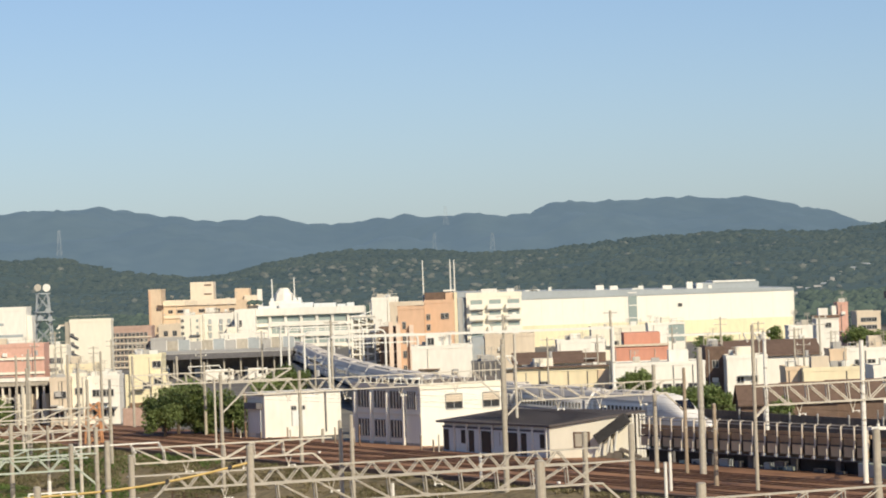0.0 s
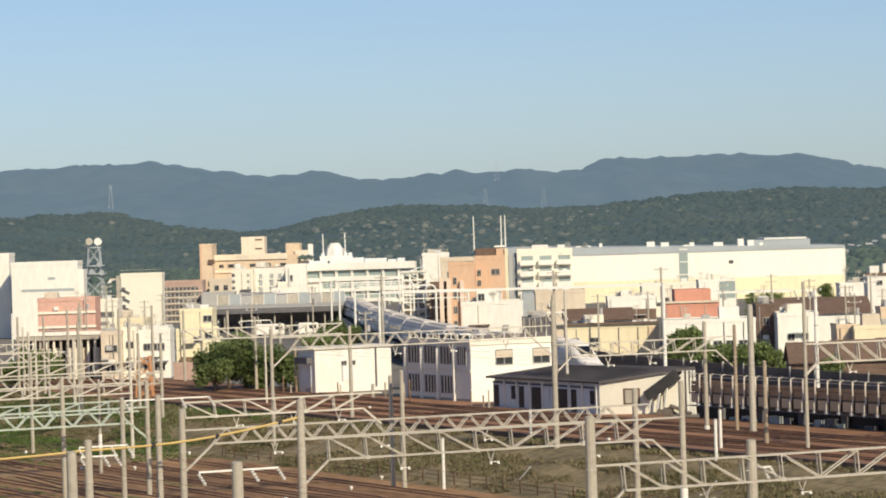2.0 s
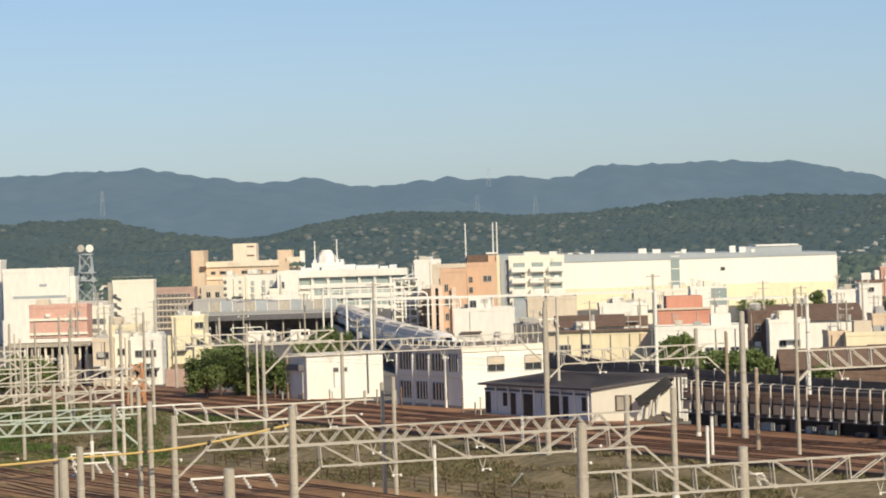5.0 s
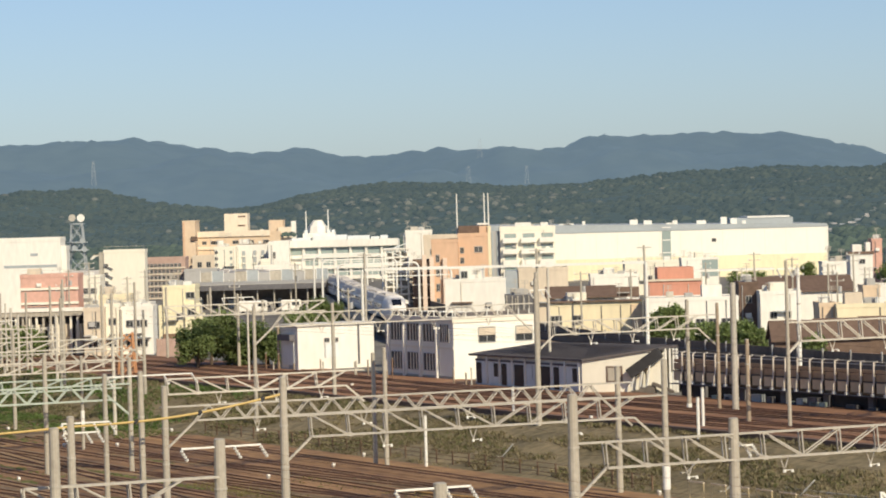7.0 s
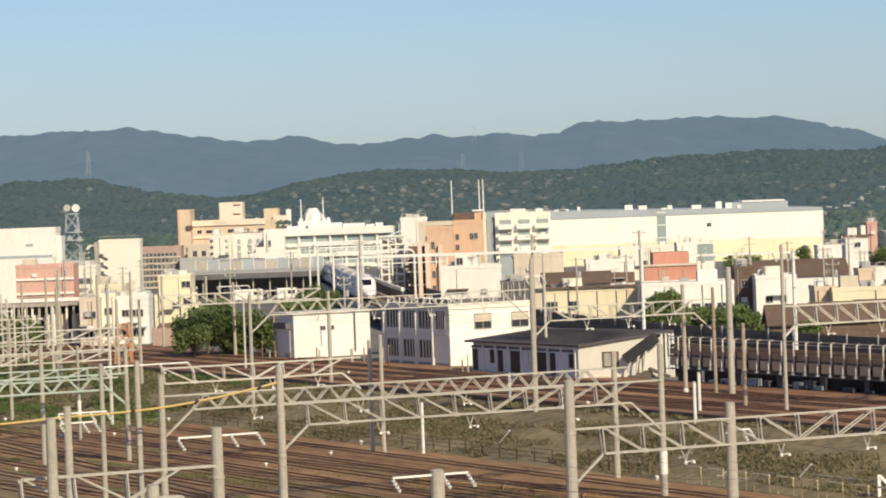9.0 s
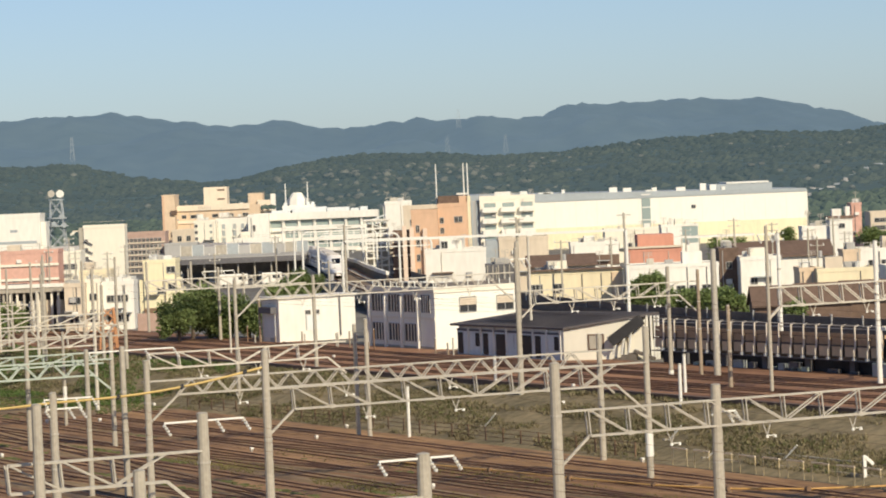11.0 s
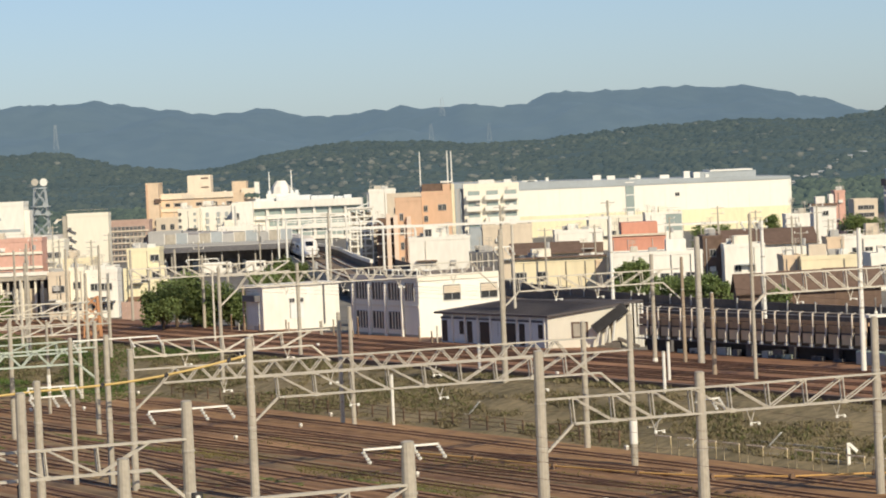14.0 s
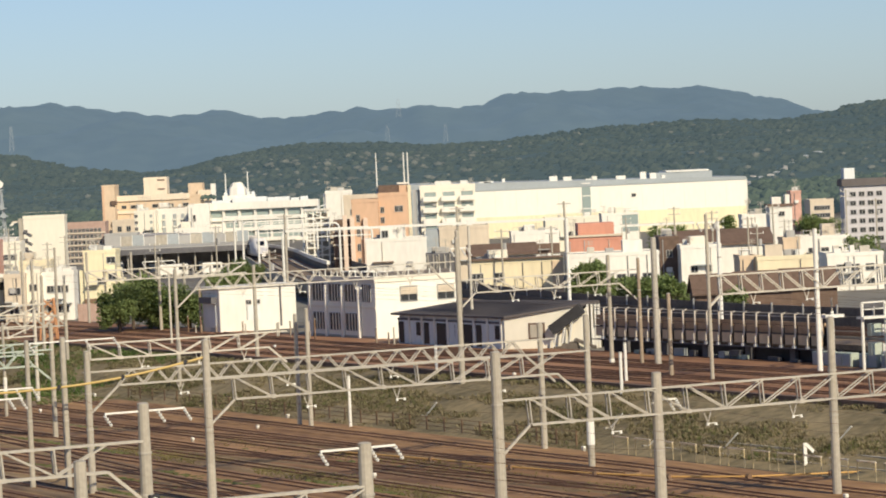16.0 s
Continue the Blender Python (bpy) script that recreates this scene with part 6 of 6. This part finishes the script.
def lineside():
    rng = random.Random(21)
    t = thing("marker_sign", "white arrow-shaped trackside marker", "sign", yard(2.3, -54.6, 0.2))
    part("post", box(bmesh.new(), -0.12, 0.12, -0.05, 0.05, 0, 1.6), "whitesteel", t)
    part("blade", bar(bmesh.new(), (0.05, -0.06, 1.5), (0.62, -0.06, 0.98), 0.12, 0.22), "whitesteel", t)
    for k in range(26):
        c, a = rng.choice((-6.5, -11.2, -15.2, -19.2, -23.4, -27.5, -31.5, -35.6, 0.2, 15.0, 19.1, 23.3)), rng.uniform(-75, 120)
        z = 0.0 if c < 1 else 3.0
        t = thing("track_box", "small pale trackside connection box", "equipment box", yard(c, a, z), "trackside boxes")
        chunk(t, "case", "white", -0.12, 0.12, -0.16, 0.16, 0.15, 0.38)
        part("foot", box(bmesh.new(), -0.1, 0.1, -0.1, 0.1, 0, 0.2), "steel", t)
    for k in range(6):
        c, a = (34.6, 34.8)[k % 2], -24 + 3.4 * k
        t = thing("equipment_cabinet", "pale grey-green lineside equipment cabinet", "cabinet", yard(c + 1.0, a, 3.0), "lineside cabinets")
        chunk(t, "case", "paleglass" if k % 3 == 0 else "greensteel", -0.4, 0.4, -1.3, 1.3, 0.1, 1.25)
        part("plinth", box(bmesh.new(), -0.38, 0.38, -1.2, 1.2, 0, 0.1), "concrete", t)
        for y in (-0.65, 0.65):
            part("door", box(bmesh.new(), -0.43, -0.4, y - 0.55, y + 0.55, 0.2, 1.15), "lead", t)
    for c, a, h in ((-0.6, 8, 4.2), (11.1, -16, 3.2), (16.2, -8, 3.4), (13.6, 20, 2.6)):
        z = 0.0 if c < 1 else 2.8
        t = thing("cable_post", "short white trackside post", "post", yard(c, a, z), "short white posts")
        part("post", tube(bmesh.new(), (0, 0, 0), (0, 0, h), 0.13, n=8), "whitesteel", t)
        part("cap", tube(bmesh.new(), (0, 0, h), (0, 0, h + 0.08), 0.16, 0.1, 8), "steel", t)
    for c, a in ((-60.4, -72), (-55.5, -84)):
        t = thing("signal", "black colour-light railway signal on a post", "signal", yard(c, a, 0), "signals")
        part("post", tube(bmesh.new(), (0, 0, 0), (0, 0, 5.2), 0.09, n=8), "steel", t)
        chunk(t, "head", "black", -0.28, 0.28, -0.16, 0.1, 3.6, 5.3, "black signal head")
        for z in (3.9, 4.3, 4.7, 5.05):
            part("lens", tube(bmesh.new(), (0, -0.2, z), (0, -0.14, z), 0.13, n=10), "whitesteel", t)


lineside()


def rack():
    """White switchgear frames and platforms beside the line."""
    for c, a, w, h in ((33.6, -17.5, 2.2, 5.6), (34.6, -21.5, 2.4, 6.4), (33.2, -25.5, 2.2, 5.2)):
        t = thing("switchgear_frame", "white tubular switchgear frame with grey boxes", "switchgear", yard(c, a, 3), "switchgear frames")
        for x in (-w / 2, w / 2):
            part("column", tube(bmesh.new(), (x, 0, 0), (x, 0, h), 0.13, n=8), "whitesteel", t)
        part("platform", box(bmesh.new(), -w / 2 - 0.2, w / 2 + 0.2, -0.5, 0.5, h - 1.3, h - 1.1), "whitesteel", t)
        part("top_rail", bar(bmesh.new(), (-w / 2, 0, h), (w / 2, 0, h), 0.12), "whitesteel", t)
        part("mid_rail", bar(bmesh.new(), (-w / 2, 0, h - 0.55), (w / 2, 0, h - 0.55), 0.08), "whitesteel", t)
        for z in (1.4, 2.9):
            chunk(t, "switch_box", "greensteel", -0.5, 0.5, -0.3, 0.3, z, z + 1.0, "pale green switch box")
            part("insulator", tube(bmesh.new(), (0.7, -0.2, z), (0.7, -0.2, z + 0.9), 0.1, n=8), "whitesteel", t)
    t = thing("platform_lamp", "white trackside board on a slim post", "post", yard(33.0, -12.5, 3))
    part("post", tube(bmesh.new(), (0, 0, 0), (0, 0, 4.8), 0.14, n=8), "whitesteel", t)
    part("board", box(bmesh.new(), -0.9, 0.9, -0.4, 0.4, 4.3, 4.55), "whitesteel", t)
    part("finial", tube(bmesh.new(), (0, 0, 4.8), (0, 0, 5.9), 0.07, n=6), "steel", t)


rack()


def van(x, y, w, label):
    t = thing("van", label, "van", pose(x, y, 3))
    chunk(t, "body", "white", -w / 2, w / 2, 0, 2.0, 0.45, 2.5, bevel=0.2)
    part("side_window", box(bmesh.new(), w / 2 - 1.6, w / 2 - 0.3, -0.02, 0.05, 1.5, 2.1), "glass", t)
    for k in (-w / 2 + 0.9, w / 2 - 0.9):
        part("wheel", tube(bmesh.new(), (k, -0.03, 0.35), (k, 0.25, 0.35), 0.35, n=12), "rubber", t)


van(-39.24, 600, 5.2, "white delivery van parked below the canopy")
van(-32.4, 601, 3.6, "small white van parked below the canopy")


def wires():
    """Contact and carrier wires over the tracks, sagging between their supports."""
    t = thing("overhead_wires", "thin dark overhead contact wires", "wire", yard(0, 0, 0), kind="structure")
    for c, z, stops in [(c, 5.6, (-98, -70, -41, -27, 20, 48, 84, 104)) for c in (-42, -37.6, -33.4, -25.4, -17.2, -9)] + [(c, 9.0, (-60, -15, 10, 57, 124)) for c in (17.0, 21.2, 25.4, 29.6)]:
        for dz, sag, r in ((0.0, 0.0, 0.007), (1.0, 0.55, 0.007)):
            bm = bmesh.new()
            for a, b in zip(stops, stops[1:]):
                pts = [(c, a + (b - a) * k / 6, z + dz - sag * 4 * (k / 6) * (1 - k / 6)) for k in range(7)]
                for p, q in zip(pts, pts[1:]):
                    bar(bm, p, q, r * 2)
            part("wire", bm, "rust", t)


wires()

# ---- trees ----
def tree(x, y, z0, h, r, seed, label="dense dark green tree", group="trees", n=150):
    rng = random.Random(seed)
    t = thing("tree", label, "tree", pose(x, y, z0), group)
    bm = tube(bmesh.new(), (0, 0, 0), (0, 0, h * 0.6), 0.22, 0.1, 8)
    for k in range(5):
        a = rng.uniform(0, 6.28)
        tube(bm, (0, 0, h * 0.3), (math.cos(a) * r * 0.6, math.sin(a) * r * 0.6, h * rng.uniform(0.55, 0.8)), 0.09, 0.03, 6)
    part("trunk", bm, "bark", t)
    verts, faces = [], []
    lobes = []
    for k in range(11):
        a, e, q = rng.uniform(0, 6.28), rng.uniform(-0.8, 1.0), rng.uniform(0.2, 0.75)
        lobes.append((math.cos(a) * q * r, math.sin(a) * q * r, h * 0.52 + e * h * 0.33, r * rng.uniform(0.3, 0.52)))
    for k in range(n * 8):
        x, y, z, q = lobes[k % len(lobes)]
        d = Vector((rng.gauss(0, 1), rng.gauss(0, 1), rng.gauss(0, 1))).normalized() * q * rng.uniform(0.55, 1.15)
        for j in range(5):
            p = Vector((x, y, z)) + d + Vector((rng.gauss(0, 0.17), rng.gauss(0, 0.17), rng.gauss(0, 0.15)))
            u = Vector((rng.gauss(0, 1), rng.gauss(0, 1), rng.gauss(0, 0.7))).normalized() * rng.uniform(0.12, 0.26)
            v = u.cross(Vector((rng.gauss(0, 1), rng.gauss(0, 1), rng.gauss(0, 1)))).normalized() * rng.uniform(0.07, 0.14)
            b = len(verts)
            verts += [tuple(p - u), tuple(p + v), tuple(p + u), tuple(p - v)]
            faces.append((b, b + 1, b + 2, b + 3))
    part("crown", from_lists("crown", verts, faces, "leaf"), "leaf", t)


for k, (u, y, h, r) in enumerate(((-32.39, 395, 5.2, 2.5), (-31.03, 398, 6.6, 3.1), (-29.32, 402, 6.2, 3.1), (-26.82, 400, 5.0, 2.8), (-24.35, 398, 4.8, 2.6))):
    tree(u, y, 3, h, r, 40 + k)
for k, (u, y, h, r) in enumerate(((-21.32, 470, 6.2, 2.3), (-22.56, 468, 5.2, 1.9), (-19.82, 472, 5.4, 1.9), (-24.46, 466, 4.4, 1.8), (22.66, 405, 6.0, 1.8), (24.36, 405, 6.2, 1.8), (24.65, 370, 5.0, 2.0), (26.67, 368, 5.0, 2.0), (28.71, 365, 5.6, 2.2), (30.21, 364, 5.2, 2.0), (34.38, 342, 4.2, 1.5), (22.49, 375, 5.0, 1.6))):
    tree(u, y, 3, h, r, 60 + k, "rounded green tree behind the line", n=110)
for k, (u, y, h, r) in enumerate(((50.82, 640, 4.0, 3.4), (54.36, 640, 3.9, 3.4), (74.73, 600, 5.8, 2.6), (77.75, 600, 5.6, 2.6), (64.13, 640, 6.4, 1.8), (61.86, 440, 7, 3), (-56.08, 420, 5, 2.4), (-58.9, 420, 5, 2.6))):
    tree(u, y, 3, h, r, 90 + k, "leafy town tree among the roofs", n=110)


def tuft(rng, verts, faces, x, y, z, h):
    """Five leaning blades."""
    for j in range(5):
        a, l = rng.uniform(0, 6.28), rng.uniform(0.2, 0.9) * h
        b = len(verts)
        px, py = math.cos(a + 1.57) * h * 0.16, math.sin(a + 1.57) * h * 0.16
        verts += [(x - px, y - py, z), (x + px, y + py, z), (x + math.cos(a) * l, y + math.sin(a) * l, z + h * rng.uniform(0.6, 1.1))]
        faces.append((b, b + 1, b + 2))


def bank_growth():
    """Grass tufts and low scrub on the bank and along the tracks."""
    rng = random.Random(8)
    kinds = (("bank_grass", "grass", 42000, "dry straw-coloured grass on the railway bank", -0.12), ("bank_weeds", "meadow", 26000, "green weeds on the railway bank", 0.14), ("bank_scrub", "scrub", 30000, "dark low scrub on the railway bank", -0.05))
    for name, material, count, label, limit in kinds:
        verts, faces = [], []
        seed = len(name) * 3.7
        for k in range(count):
            a, c = rng.uniform(-110, 200), rng.uniform(0.6, 13.4)
            if noise.noise(Vector((a * 0.09, c * 0.25, seed))) + 0.5 * noise.noise(Vector((a * 0.3, c * 0.7, seed))) < limit or c < 2.0 and a < -28:
                continue
            z = bank_z(c) + (0.3 * noise.noise(Vector((c * 0.3, a * 0.15, 3))) if c < 12.5 else 0)
            tuft(rng, verts, faces, c, a, z - 0.1, rng.uniform(0.2, 0.44))
        ob = new(name, from_lists(name, verts, faces, material))
        ob.matrix_world = YARD
        tagged(ob, label, "undergrowth", kind="stuff")
    verts, faces = [], []
    for k in range(15000):
        a, c = rng.uniform(72, 210), rng.uniform(-7, 13.2)
        if noise.noise(Vector((a * 0.07, c * 0.2, 2))) > -0.12:
            tuft(rng, verts, faces, c, a, bank_z(c) - 0.1, rng.uniform(0.25, 0.6))
    ob = new("meadow_grass", from_lists("meadow_grass", verts, faces, "lush"))
    ob.matrix_world = YARD
    tagged(ob, "lush green grass on the bank beyond the sidings", "grass", kind="stuff")
    verts, faces = [], []
    for k in range(9000):
        a, c = rng.uniform(-80, 5), rng.gauss(-21.8, 0.9) + rng.choice((0.0, 0.0, 9.0))
        if noise.noise(Vector((a * 0.08, c * 0.3, 4))) > -0.1:
            tuft(rng, verts, faces, c, a, 0.02, rng.uniform(0.12, 0.26))
    ob = new("verge_grass", from_lists("verge_grass", verts, faces, "verge"))
    ob.matrix_world = YARD
    tagged(ob, "yellow-green grass growing between the sidings", "grass", kind="stuff")
    verts, faces = [], []
    for k in range(9000):
        if k % 4:
            a, c = rng.uniform(62, 190), rng.uniform(-24, 0.5)
        else:
            a, c = rng.uniform(-50, 60), rng.choice((-27.4, -23.3, -31.4, -15.2, -35.6)) + rng.gauss(0, 0.35)
        if noise.noise(Vector((a * 0.05, c * 0.12, 9))) > (-0.15 if k % 4 else -0.02):
            clump(rng, verts, faces, c, a, 0.05, rng.uniform(0.12, 0.34), 0.35)
    ob = new("yard_weeds", from_lists("yard_weeds", verts, faces, "meadow"))
    ob.matrix_world = YARD
    tagged(ob, "green weeds between the sidings", "weeds", kind="stuff")


bank_growth()


def far_trees():
    """Gardens and groves between the last houses and the foot of the hill."""
    rng = random.Random(14)
    verts, faces = [], []
    while len(faces) < 20 * 5200:
        y = rng.uniform(880, 1520)
        x = rng.uniform(-0.17, 0.19) * y
        if noise.noise(Vector((x * 0.02, y * 0.01, 5))) < -0.15 or y < 1000 and x < 30 and x > -90:
            continue
        if abs(x - along(min(max(y - 311, 0), 900))[0].x) < 14:
            continue
        clump(rng, verts, faces, x, y, rng.uniform(3.2, 7.5), rng.uniform(1.4, 3.0))
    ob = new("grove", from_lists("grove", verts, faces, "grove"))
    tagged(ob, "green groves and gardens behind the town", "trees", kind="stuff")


far_trees()


# ---- what moves ----
def motions():
    for car, behind, length in CARS:
        rows = []
        for k in range(33):
            t = k * 0.5
            s = tail_at(t) + behind
            p, _ = along(s + length * 0.2)
            q, _ = along(s + length * 0.85)
            yaw = math.degrees(math.atan2(q.y - p.y, q.x - p.x)) - 90
            d = (q - p).normalized()
            o = p - d * length * 0.2
            rows.append((t, pose(o.x, o.y, RAIL_Z, 0, 0, yaw)))
        walk(car, rows)


motions()
